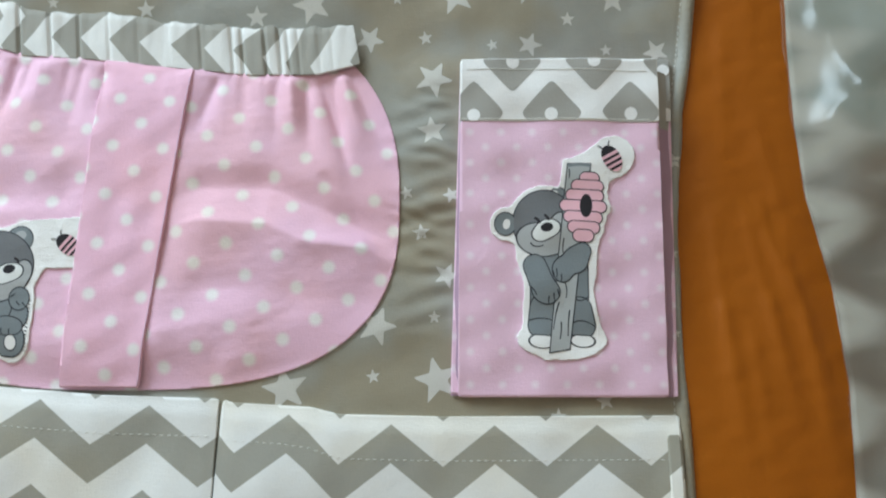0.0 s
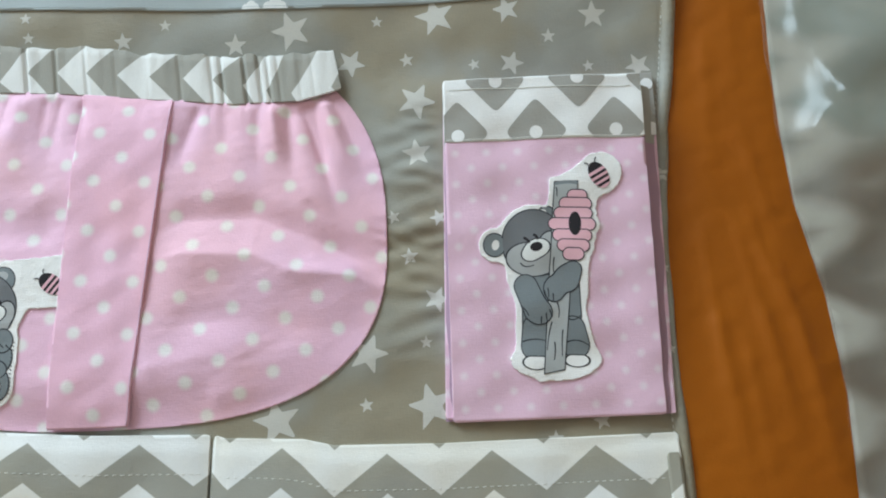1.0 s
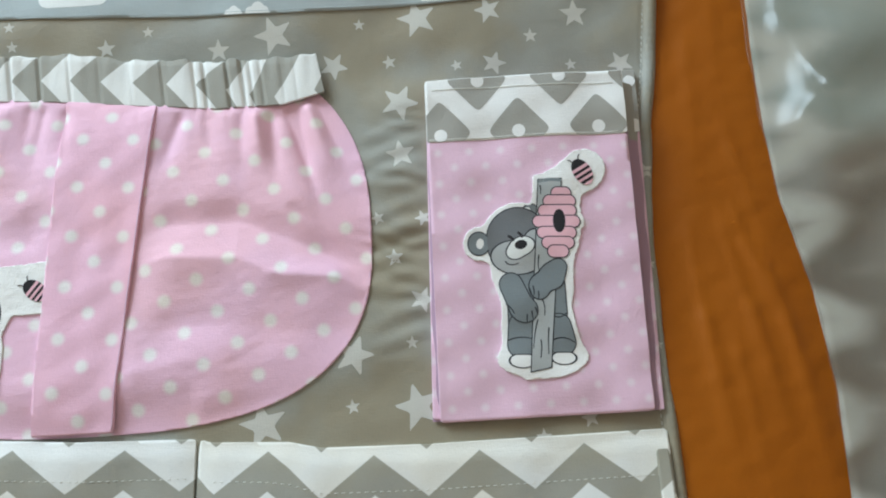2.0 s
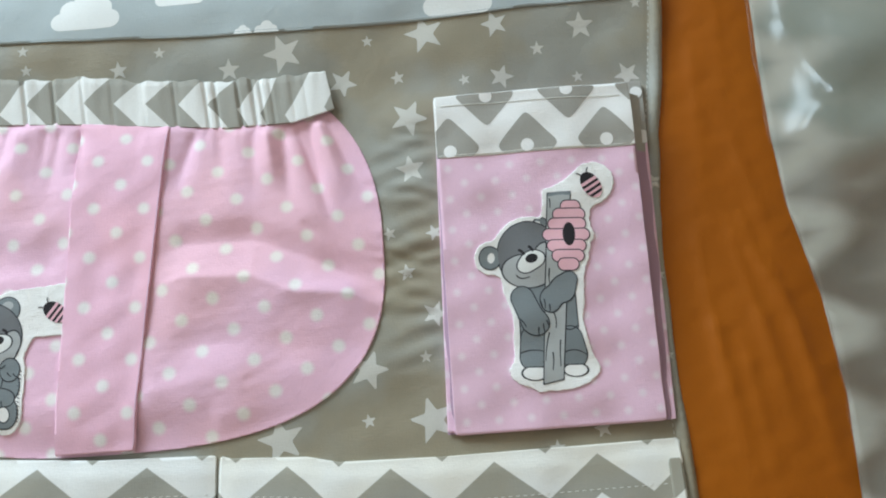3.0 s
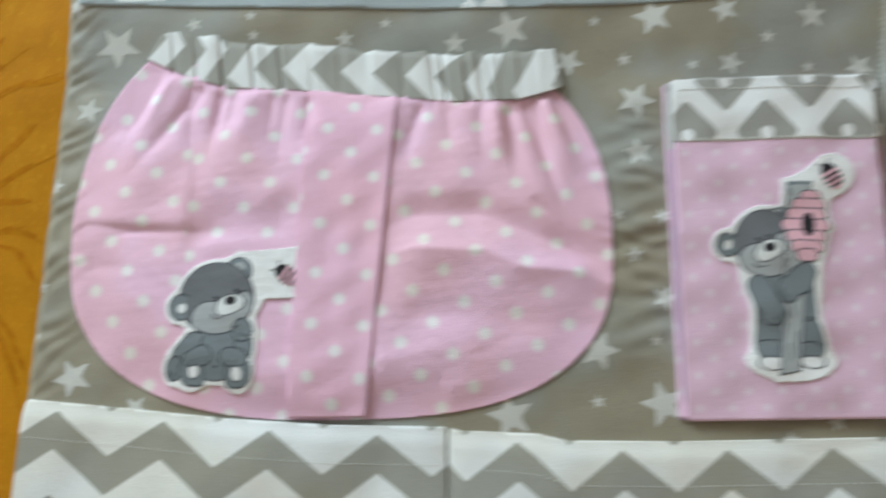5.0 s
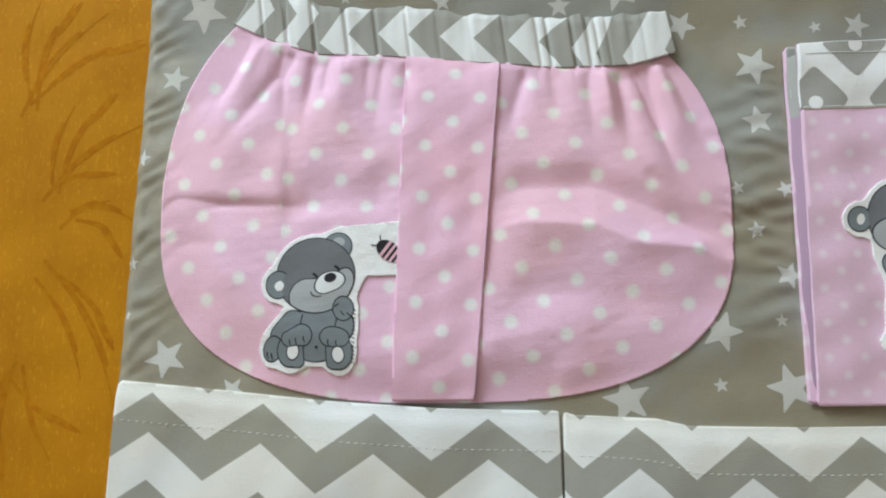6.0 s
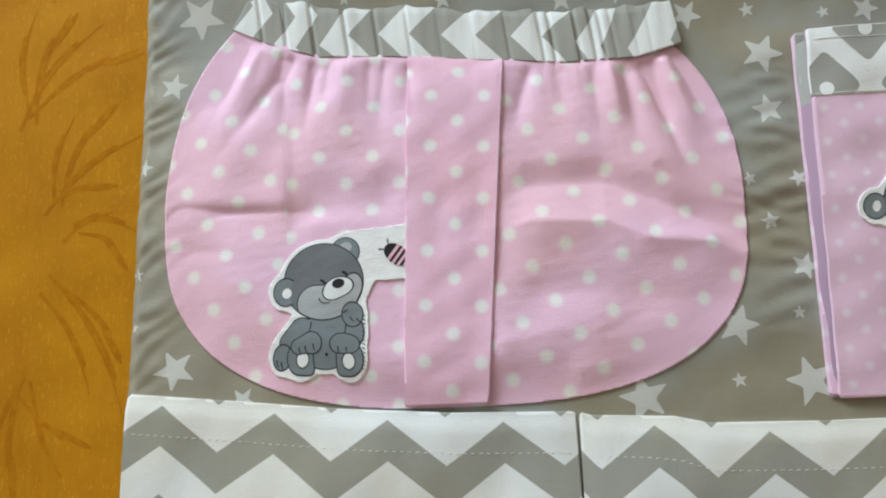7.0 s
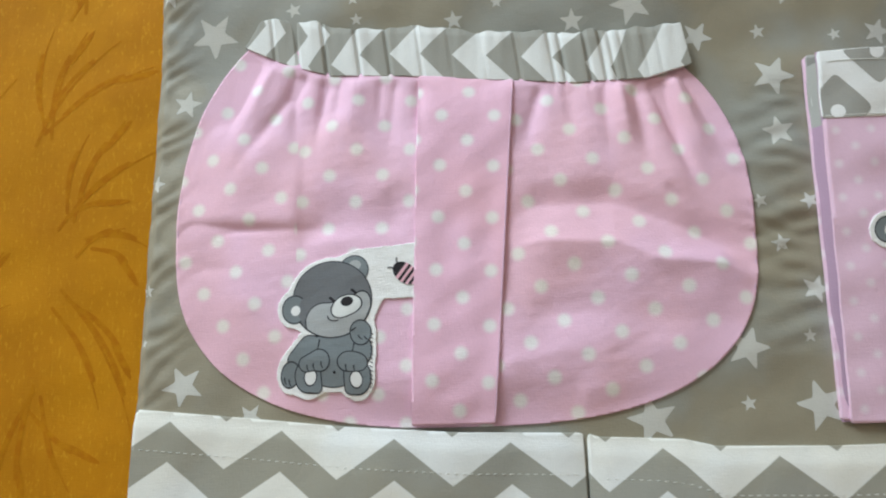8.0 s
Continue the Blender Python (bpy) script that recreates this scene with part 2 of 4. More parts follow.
def gathers(x):
    return 0.6 * np.sin(x * 165 + 1.8 * np.sin(x * 47 + 1)) + 0.35 * np.sin(x * 310 + 2 * np.sin(x * 71) + 1.0) * (0.6 + 0.4 * np.sin(x * 53)) + 0.12 * np.sin(x * 700 + 2)


def fold_line(x):
    return np.interp(x, (-0.17, -0.153, -0.107, -0.067, -0.030), (0.130, 0.135, 0.136, 0.119, 0.101))


# Creases of the pink pocket: two ends, width and depth.
CREASES = ((-0.074, 0.220, -0.053, 0.140, 0.0045, -0.0044), (-0.087, 0.217, -0.081, 0.155, 0.0060, -0.0028), (-0.097, 0.216, -0.091, 0.170, 0.0060, 0.0022), (-0.052, 0.222, -0.028, 0.165, 0.0060, -0.0028),
           (-0.062, 0.220, -0.044, 0.165, 0.0060, 0.0022), (-0.107, 0.217, -0.104, 0.162, 0.0055, -0.0018), (-0.146, 0.218, -0.162, 0.165, 0.0060, -0.0022), (-0.128, 0.218, -0.126, 0.175, 0.0060, -0.0012),
           (-0.225, 0.224, -0.224, 0.180, 0.0045, -0.0024), (-0.286, 0.226, -0.293, 0.175, 0.0050, -0.0026), (-0.307, 0.234, -0.304, 0.165, 0.0050, -0.0020), (-0.333, 0.240, -0.358, 0.180, 0.0065, -0.0022),
           (-0.321, 0.238, -0.345, 0.190, 0.0055, 0.0014), (-0.266, 0.226, -0.270, 0.180, 0.0065, 0.0014), (-0.250, 0.226, -0.252, 0.185, 0.0055, -0.0016), (-0.276, 0.228, -0.281, 0.190, 0.0040, -0.0012), (-0.300, 0.230, -0.352, 0.160, 0.0060, -0.0022),
           (-0.240, 0.226, -0.246, 0.170, 0.0050, -0.0014))
DRAGS = ((-0.384, 0.131, -0.270, 0.125, 0.0040, -0.0026), (-0.376, 0.106, -0.330, 0.102, 0.0060, -0.0008), (-0.172, 0.040, -0.105, 0.052, 0.0100, 0.0013), (-0.112, 0.043, -0.075, 0.058, 0.0060, -0.0004),
         (-0.150, 0.070, -0.060, 0.062, 0.0120, -0.0010), (-0.070, 0.142, -0.034, 0.106, 0.0060, -0.0009), (-0.085, 0.098, -0.030, 0.099, 0.0060, 0.0005), (-0.355, 0.195, -0.320, 0.150, 0.0120, 0.0010),
         (-0.275, 0.200, -0.245, 0.150, 0.0140, 0.0008), (-0.240, 0.160, -0.300, 0.100, 0.0140, 0.0008), (-0.130, 0.022, -0.080, 0.030, 0.0100, 0.0008))


def creases(lines, x, y):
    total = 0.0
    for ax, ay, bx, by, width, depth in lines:
        dx, dy = bx - ax, by - ay
        s = ((x - ax) * dx + (y - ay) * dy) / (dx * dx + dy * dy)
        off = np.hypot(x - ax - s * dx, y - ay - s * dy)
        spread = width * (1 + 0.7 * np.clip(s, 0, 1))
        total = total + 1.7 * depth * np.exp((0.3 * spread - np.hypot(off, 0.3 * spread)) / (0.62 * spread)) * smooth(-0.15, 0.05, s) * (1 - smooth(0.35, 1.1, s))
    return total


pocket_slow = ripple(13, 7, 0.12)
pocket_mid = ripple(14, 9, 0.05)
pocket_fine = ripple(15, 10, 0.013, (0.6, 1.0))


PLEATS = (-0.322, -0.306, -0.287, -0.265, -0.245, -0.224, -0.204, -0.182, -0.160, -0.138, -0.131, -0.115, -0.105, -0.099, -0.092, -0.078, -0.069)


def pleats(x):
    """Narrow drawn-in pleats of the elastic band."""
    return sum((0.55 + 0.45 * math.sin(7.0 * k)) * bell(x - p, 0.0013) for k, p in enumerate(PLEATS))


def pocket_h(x, y):
    """The puffed pink pocket with its gathers and creases."""
    deep = np.maximum(0, -pocket_shape(x, y))
    puff = smooth(0.0, 0.035, deep)
    down = np.maximum(0, band_low(x) - y)
    z = 0.0012 + 0.0060 * puff * (1 - 0.6 * np.exp(-down / 0.010)) + back_h(x, y) * (1 - puff)
    fade = 0.75 * np.exp(-down / 0.020) + 0.5 * np.exp(-down / 0.06) * (0.6 + 0.4 * np.sin(x * 47 + 2))
    lean = x - 1.4 * down * (x + 0.2)
    z = z + creases(CREASES, x, y) * smooth(0.0, 0.010, down) + creases(DRAGS, x, y) * smooth(0.0, 0.01, deep)
    z = z + 0.0008 * gathers(lean) * fade * smooth(0.0, 0.012, deep) * smooth(0.0, 0.008, down)
    z = z - 0.0009 * pleats(x - 0.5 * down * (x + 0.2)) * np.exp(-down / 0.010) * smooth(0.0, 0.004, down)
    s = fold_line(x) - y
    across = smooth(-0.175, -0.145, x) * (1 - smooth(-0.05, -0.022, x))
    wide = np.interp(x, (-0.166, -0.111, -0.078, -0.044), (0.022, 0.026, 0.027, 0.013))
    fold = np.where(s < 0, -0.62 * smooth(-0.018, 0, s), np.where(s < wide, -0.62 + 1.52 * s / wide, 0.9 * np.clip(1 - (s - wide) / 0.036, 0, 1) ** 1.4))
    z = z + 0.0058 * fold * across
    z = z - 0.0008 * bell(x + 0.304, 0.012) * np.tanh((x + 0.302) / 0.003) * smooth(0.10, 0.13, y)
    crease = y - 0.126 + 0.06 * (x + 0.34)
    z = z + 0.0013 * np.tanh(crease / 0.004) * bell(crease, 0.020) * (1 - smooth(-0.30, -0.285, x))
    shelf = y - 0.118
    z = z - 0.0030 * smooth(-0.004, 0.012, shelf) * (1 - smooth(0.012, 0.04, shelf)) * smooth(-0.31, -0.285, x) * (1 - smooth(-0.245, -0.228, x))
    z = z + (0.0007 * pocket_slow(x, y) + 0.00034 * pocket_mid(x, y) + 0.00009 * pocket_fine(x, y)) * puff
    z = z - 0.002 * smooth(0.0, 0.004, y - band_low(x))
    return np.maximum(z, back_h(x, y) + 0.0008)


def band_h(x, y):
    s = (y - band_low(x)) / 0.034
    return 0.0045 + 0.0018 * np.clip(s, 0, 1) - 0.0008 * smooth(0.85, 1.05, s) + 0.0013 * gathers(x) * (0.10 + 0.90 * s) - 0.0024 * pleats(x + 0.004 * (s - 0.5))


def low_top(x):
    """The upper edge of the zigzag pockets."""
    return np.interp(x, (-0.402, -0.335, -0.272, -0.204, -0.1325, -0.1315, -0.125, -0.076, -0.057, 0.010, 0.160), (0.019, 0.012, 0.005, 0.0, -0.002, -0.002, -0.0045, -0.007, -0.0115, -0.013, -0.012))


low_slow = ripple(21, 7, 0.16)
low_mid = ripple(22, 8, 0.06, (1.0, 0.5))


def low_h(x, y):
    z = 0.0055 + 0.0018 * low_slow(x, y) + 0.0005 * low_mid(x, y)
    z = z - 0.0010 * bell(x + 0.132, 0.006) - 0.0022 * (1 - smooth(0.0, 0.012, low_top(x) - y))
    return np.maximum(z, back_h(x, y) + 0.001)


CARD_L = lambda y: 0.0180 + 0.0020 * y / 0.22
CARD_R = lambda y: 0.1515 - 0.0008 * y / 0.22
card_slow = ripple(31, 7, 0.06)


def card_h(x, y):
    """The front of the stitched-up side pocket, higher at its top."""
    s = np.clip(y / 0.22, 0, 1)
    return 0.0055 + 0.0190 * s + 0.0010 * card_slow(x, y) + 0.0012 * bell(x - 0.085, 0.05)


# ---- the room ----
def box(name, x0, x1, y0, y1, z0, z1, material, parent=None, label="", bevel=0.0):
    bm = bmesh.new()
    bmesh.ops.create_cube(bm, size=1.0)
    for v in bm.verts:
        v.co = ((x0 + x1) / 2 + v.co.x * (x1 - x0), (y0 + y1) / 2 + v.co.y * (y1 - y0), (z0 + z1) / 2 + v.co.z * (z1 - z0))
    if bevel:
        bmesh.ops.bevel(bm, geom=bm.edges[:], offset=bevel, segments=3, affect="EDGES", profile=0.6)
    me = bpy.data.meshes.new(name)
    bm.to_mesh(me)
    bm.free()
    return part(name, me, material, parent, label)


def plaster(name, colour):
    n = Nodes(name)
    grain = n.noise(60.0, 4.0)
    n.put(n.shader, "Base Color", n.mix(n.noise(2.5), tuple(c * 0.92 for c in colour), colour))
    n.put(n.shader, "Roughness", 0.9)
    n.put(n.shader, "Normal", n.add("ShaderNodeBump", Strength=0.2, Distance=0.002, Height=grain).outputs[0])
    return n.mat


def boards(name):
    n = Nodes(name)
    grain = n.noise(6.0, 5.0, None, (1, 14, 1))
    n.put(n.shader, "Base Color", n.mix(grain, (0.16, 0.085, 0.04), (0.30, 0.17, 0.085)))
    n.put(n.shader, "Roughness", 0.45)
    return n.mat


# Walls are out of view; peach is chosen so their bounce warms the shade.
WALL = plaster("warm_bounce_plaster", (0.72, 0.57, 0.42))
structure = dict(kind="structure")
X0, X1, Y0, Y1, Z0, Z1 = -2.9, 2.2, -2.0, 2.5, -0.55, 2.1
tagged(box("floor", X0, X1, Y0, Y1, Z0 - 0.1, Z0, boards("floor_boards")), "brown wooden floor under the bed", "floor", **structure)
tagged(box("ceiling", X0, X1, Y0, Y1, Z1, Z1 + 0.1, plaster("white_ceiling", (0.8, 0.8, 0.78))), "plain white ceiling above the bed", "ceiling", **structure)
tagged(box("wall_east", X1, X1 + 0.15, Y0, Y1, Z0, Z1, WALL), "unseen peach wall, coloured to bounce warm light", "wall", **structure)
tagged(box("wall_west", X0 - 0.15, X0, Y0, Y1, Z0, Z1, WALL), "unseen peach wall, coloured to bounce warm light", "wall", **structure)
tagged(box("wall_south", X0 - 0.15, X1 + 0.15, Y0 - 0.15, Y0, Z0, Z1, WALL), "unseen peach wall, coloured to bounce warm light", "wall", **structure)
WX0, WX1, WZ0, WZ1 = -2.65, -0.85, 0.55, 2.05
wall_north = tagged(new("wall_north"), "unseen peach wall with a window opening, coloured to bounce warm light", "wall", **structure)
for x0, x1, z0, z1 in ((X0 - 0.15, WX0, Z0, Z1), (WX1, X1 + 0.15, Z0, Z1), (WX0, WX1, Z0, WZ0), (WX0, WX1, WZ1, Z1)):
    box("wall_panel", x0, x1, Y1, Y1 + 0.15, z0, z1, WALL, wall_north)
window_1 = tagged(new("window_1"), "white framed window beside the bed", "window", **structure)
FRAME = plaster("white_window_paint", (0.8, 0.8, 0.79))
for x0, x1, z0, z1 in ((WX0, WX0 + 0.06, WZ0, WZ1), (WX1 - 0.06, WX1, WZ0, WZ1), (WX0 + 0.06, WX1 - 0.06, WZ0, WZ0 + 0.06), (WX0 + 0.06, WX1 - 0.06, WZ1 - 0.06, WZ1)):
    box("window_frame", x0, x1, Y1 + 0.06, Y1 + 0.13, z0, z1, FRAME, window_1, bevel=0.006)

# ---- bed ----
bed = thing("bed", "low upholstered bed under the golden bedspread", "bed")
BED_CLOTH = cloth("mattress_ticking", (0.55, 0.50, 0.42))
box("mattress", -0.75, 1.15, -0.95, 1.05, -0.30, -0.035, BED_CLOTH, bed, bevel=0.03)
box("bed_base", -0.73, 1.13, -0.93, 1.03, -0.55, -0.30, BED_CLOTH, bed, bevel=0.01)


def damask(n):
    """Golden cloth with a slightly redder, shot weave."""
    wide = n.noise(14.0, 4.0)
    slub = n.noise(220.0, 2.0, None, (1, 0.15, 1))
    tone = n.mix(n.step(wide, 0.35, 0.7), (0.395, 0.145, 0.002), (0.465, 0.186, 0.003))
    fleck = n.step(n.noise(520.0, 2.0, None, (1, 0.4, 1)), 0.55, 0.75)
    tone = n.mix(n.math("MULTIPLY", slub, 0.45), tone, (0.55, 0.24, 0.008))
    return n.mix(n.math("MULTIPLY", fleck, 0.35), tone, (0.66, 0.34, 0.02))


def satin(n):
    wide = n.noise(9.0, 4.0, None, (1, 0.4, 1))
    return n.mix(wide, (0.285, 0.073, 0.002), (0.365, 0.102, 0.003))


M["damask"] = cloth("golden_damask", paint=damask, rough=0.8, sheen=0.0, blotch=0.06, specular=0.12)
def worn_fern(n):
    """The darker pattern, broken up by the gold of the ground."""
    return n.mix(n.step(n.noise(140.0, 4.0), 0.36, 0.66), (0.385, 0.130, 0.002), (0.43, 0.168, 0.003))


M["fern"] = cloth("fern_print", paint=worn_fern, sheen=0.0, blotch=0.2, specular=0.12)
M["satin"] = cloth("burnt_orange_satin", paint=satin, rough=0.5, sheen=0.0, weave=0.12, blotch=0.06, specular=0.22)
bed_slow, bed_mid = ripple(41, 6, 0.30), ripple(42, 8, 0.09)


def bed_h(x, y):
    return -0.014 + 0.0025 * bed_slow(x, y) + 0.0007 * bed_mid(x, y) - 0.010 * smooth(0.06, 0.14, x)


bedspread = thing("bedspread", "golden orange damask bedspread with a darker fern pattern", "bedspread")
everywhere = lambda x, y: x * 0 - 1.0
part("cover", cut_sheet("cover", everywhere, (-0.76, 1.16, -0.96, 1.06), 0.0065, bed_h, 0.0, 0.22), M["damask"], bedspread)


def stroke(a, b, c, wide, narrow=None, steps=9):
    """A bent stroke from a to c, pulled towards b, tapering."""
    narrow = wide if narrow is None else narrow
    spots_on = [tuple((1 - t) ** 2 * p + 2 * t * (1 - t) * q + t * t * r for p, q, r in zip(a, b, c)) for t in (k / steps for k in range(steps + 1))]
    return union(*[capsule(*p, *q, wide + (narrow - wide) * k / steps) for k, (p, q) in enumerate(zip(spots_on, spots_on[1:]))])


def fern(foot, tips, bow, leaf):
    """A fan of bent stems from one foot, some swelling into a leaf towards the tip."""
    shapes = []
    for k, (tx, ty) in enumerate(tips):
        fx, fy = foot[0] + 0.006 * math.sin(2.1 * k), foot[1] + 0.006 * math.cos(1.7 * k)
        mx, my = (fx + tx) / 2 - bow * (ty - fy), (fy + ty) / 2 + bow * (tx - fx)
        shapes.append(stroke((fx, fy), (mx, my), (tx, ty), 0.0012, 0.0004))
        shapes.append(stroke((0.6 * fx + 0.4 * mx, 0.6 * fy + 0.4 * my), (mx, my), (0.5 * (mx + tx), 0.5 * (my + ty)), 0.0010, 0.0016))
        if k % 2 == leaf % 2:
            shapes.append(ellipse(fx + 0.85 * (tx - fx), fy + 0.85 * (ty - fy), 0.015, 0.0022, math.degrees(math.atan2(ty - my, tx - mx))))
    return union(*shapes)


FERNS = (((-0.486, 0.205), ((-0.487, 0.286), (-0.462, 0.284), (-0.437, 0.276), (-0.411, 0.254)), 0.16, 1), ((-0.466, 0.145), ((-0.455, 0.206), (-0.430, 0.214), (-0.405, 0.192), (-0.432, 0.158)), 0.14, 1),
         ((-0.452, 0.126), ((-0.408, 0.124), (-0.418, 0.108), (-0.425, 0.138)), 0.22, 3), ((-0.466, 0.092), ((-0.412, 0.002), (-0.416, 0.044), (-0.436, 0.020)), 0.12, 1),
         ((-0.480, 0.030), ((-0.483, -0.040), (-0.451, -0.030), (-0.438, -0.012), (-0.500, -0.030)), -0.10, 0), ((-0.540, 0.060), ((-0.560, 0.120), (-0.535, 0.140), (-0.508, 0.125), (-0.500, 0.090)), 0.15, 0),
         ((-0.535, 0.190), ((-0.560, 0.250), (-0.535, 0.265), (-0.510, 0.250)), 0.15, 1), ((-0.540, -0.030), ((-0.560, -0.100), (-0.530, -0.110), (-0.505, -0.090)), -0.15, 0), ((-0.470, 0.300), ((-0.480, 0.370), (-0.450, 0.368), (-0.425, 0.350)), 0.15, 0))
for foot, tips, bow, leaf in FERNS:
    xs, ys = [foot[0]] + [t[0] for t in tips], [foot[1]] + [t[1] for t in tips]
    part("fern_pattern", cut_sheet("fern_pattern", fern(foot, tips, bow, leaf), (min(xs) - 0.03, max(xs) + 0.03, min(ys) - 0.03, max(ys) + 0.03), 0.0010, bed_h, 0.00012), M["fern"], bedspread)

satin_cloth = thing("satin_cloth", "burnt orange satin cloth with soft lengthwise folds, beside the organizer", "cloth")
SATIN_FOLDS = ((0.193, 0.058, 0.205, -0.060, 0.006, 0.0030), (0.224, 0.060, 0.240, -0.040, 0.006, 0.0030), (0.236, 0.095, 0.262, -0.020, 0.005, 0.0030), (0.210, 0.040, 0.220, -0.070, 0.004, 0.0018),
               (0.205, 0.250, 0.198, 0.120, 0.008, 0.0020), (0.225, 0.180, 0.246, 0.080, 0.006, 0.0022), (0.245, 0.050, 0.262, -0.060, 0.004, 0.0020), (0.228, 0.300, 0.222, 0.200, 0.007, 0.0016),
               (0.216, 0.120, 0.256, 0.040, 0.003, 0.0020), (0.222, 0.126, 0.246, 0.030, 0.003, 0.0020), (0.212, 0.118, 0.232, 0.000, 0.003, 0.0016), (0.190, 0.110, 0.196, -0.030, 0.003, 0.0014))
satin_fold = ripple(45, 8, 0.10, (1.0, 0.18))
satin_wrinkle = ripple(46, 10, 0.045)


def satin_h(x, y):
    lean = x - 0.235 + 0.05 * (y - 0.1)
    return -0.0022 + 0.002 * bell(x - 0.215, 0.035) + 0.0008 * satin_fold(x + 0.22 * y, y) + 0.36 * creases(SATIN_FOLDS, x, y) + 0.0003 * satin_wrinkle(x - 0.5 * y, y) - 0.003 * smooth(0.01, 0.05, lean) - 0.008 * (1 - smooth(-0.014, -0.003, x - right_edge(y)))


part("cover", cut_sheet("cover", everywhere, (0.10, 0.80, -0.40, 0.62), 0.003, satin_h, 0.0, 0.006), M["satin"], satin_cloth)

# ---- the organizer ----
organizer = thing("cot_organizer", "grey star-printed cotton cot organizer with pink and zigzag pockets, laid flat", "organizer")


def organizer_shape(x, y):
    return np.maximum.reduce([left_edge(y) - x, x - right_edge(y), y - 0.42, -0.25 - y])


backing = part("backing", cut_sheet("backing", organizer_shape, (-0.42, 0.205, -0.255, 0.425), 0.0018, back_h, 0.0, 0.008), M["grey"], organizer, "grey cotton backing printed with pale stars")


def tube(name, points, radius, material, parent, label="", sides=8, flat=0.6):
    """A round-edged strip along a line of points."""
    verts, faces = [], []
    for k, p in enumerate(points):
        a, b = Vector(points[max(0, k - 1)]), Vector(points[min(len(points) - 1, k + 1)])
        ahead = (b - a).normalized()
        side = ahead.cross(Vector((0, 0, 1))).normalized()
        for s in range(sides):
            angle = 2 * math.pi * s / sides
            verts.append(Vector(p) + side * radius * math.cos(angle) + Vector((0, 0, radius * flat * math.sin(angle))))
    for k in range(len(points) - 1):
        for s in range(sides):
            t = (s + 1) % sides
            faces.append([k * sides + s, k * sides + t, (k + 1) * sides + t, (k + 1) * sides + s])
    faces += [list(range(sides))[::-1], [(len(points) - 1) * sides + s for s in range(sides)]]
    return part(name, mesh_of(name, verts, faces), material, parent, label)


def on(height, x, y, lift=0.0):
    return (float(x), float(y), float(height(np.float64(x), np.float64(y))) + lift)


stitch_mesh = None
for y in np.arange(-0.245, 0.415, 0.0042):
    if stitch_mesh is None:
        stitch_mesh = tube("stitch", [(0, 0, 0), (0, 0.0006, 0.0003), (0, 0.0018, 0.0003), (0, 0.0024, 0)], 0.00022, M["thread"], backing, "", 5).data
        bpy.data.objects.remove(backing.children[-1])
    dash = new("stitch", stitch_mesh)
    dash.location, dash.parent = on(back_h, right_edge(y) - 0.0105, y, 0.0002), backing

# Stars of the print: place, radius and turn.
STARS_TOP = ((-0.084, 0.271, 0.0150, 19), (-0.024, 0.276, 0.0045, 0), (0.017, 0.278, 0.0150, 13), (0.067, 0.281, 0.0105, 16), (0.128, 0.276, 0.0110, 2), (0.096, 0.261, 0.0055, 0),
             (0.169, 0.290, 0.0045, 0), (-0.043, 0.247, 0.0110, 41), (-0.004, 0.248, 0.0055, 10), (0.043, 0.242, 0.0045, 15), (0.069, 0.242, 0.0095, 53), (0.123, 0.239, 0.0045, 5),
             (0.158, 0.238, 0.0100, 28), (-0.172, 0.278, 0.0045, 0), (-0.201, 0.267, 0.0070, 5), (-0.123, 0.262, 0.0085, 0), (-0.266, 0.271, 0.0045, 0))
STARS_MIDDLE = ((0.002, 0.217, 0.0145, 46), (0.001, 0.179, 0.0110, 8), (-0.006, 0.107, 0.0065, 6), (0.014, 0.133, 0.0065, 20), (0.011, 0.078, 0.0095, 50), (0.003, 0.050, 0.0045, 0),
                (-0.034, 0.044, 0.0140, 53), (-0.036, 0.012, 0.0050, 8), (0.005, 0.010, 0.0160, 14), (-0.092, 0.004, 0.0160, 12), (0.082, -0.013, 0.0055, 0), (0.112, -0.003, 0.0065, 10),
                (0.165, 0.157, 0.0070, 12), (0.161, 0.093, 0.0040, 0), (0.160, 0.040, 0.0035, 0), (-0.016, 0.134, 0.0050, 90))
STARS_LEFT = ((-0.362, 0.264, 0.0170, 38), (-0.380, 0.217, 0.0105, 60), (-0.398, 0.162, 0.0070, -15), (-0.374, 0.032, 0.0140, 27), (-0.332, 0.012, 0.0090, 38), (-0.392, 0.293, 0.0090, -15),
              (-0.400, 0.092, 0.0050, 0), (-0.401, 0.059, 0.0035, 0), (-0.308, 0.279, 0.0060, 20), (-0.268, 0.285, 0.0045, 0))
for x, y, r, turn in STARS_TOP + STARS_MIDDLE + STARS_LEFT:
    shape = both(star(x, y, r, turn), organizer_shape)
    part("printed_star", cut_sheet("printed_star", shape, (x - r, x + r, y - r, y + r), r / 11, back_h, 0.00008), M["print_white"], backing)


# Upper cloud pocket.
def cloud_edge(x):
    return np.interp(x, (-0.40, -0.276, -0.154, -0.072, 0.032, 0.096, 0.18), (0.295, 0.2915, 0.288, 0.2865, 0.288, 0.292, 0.2945))


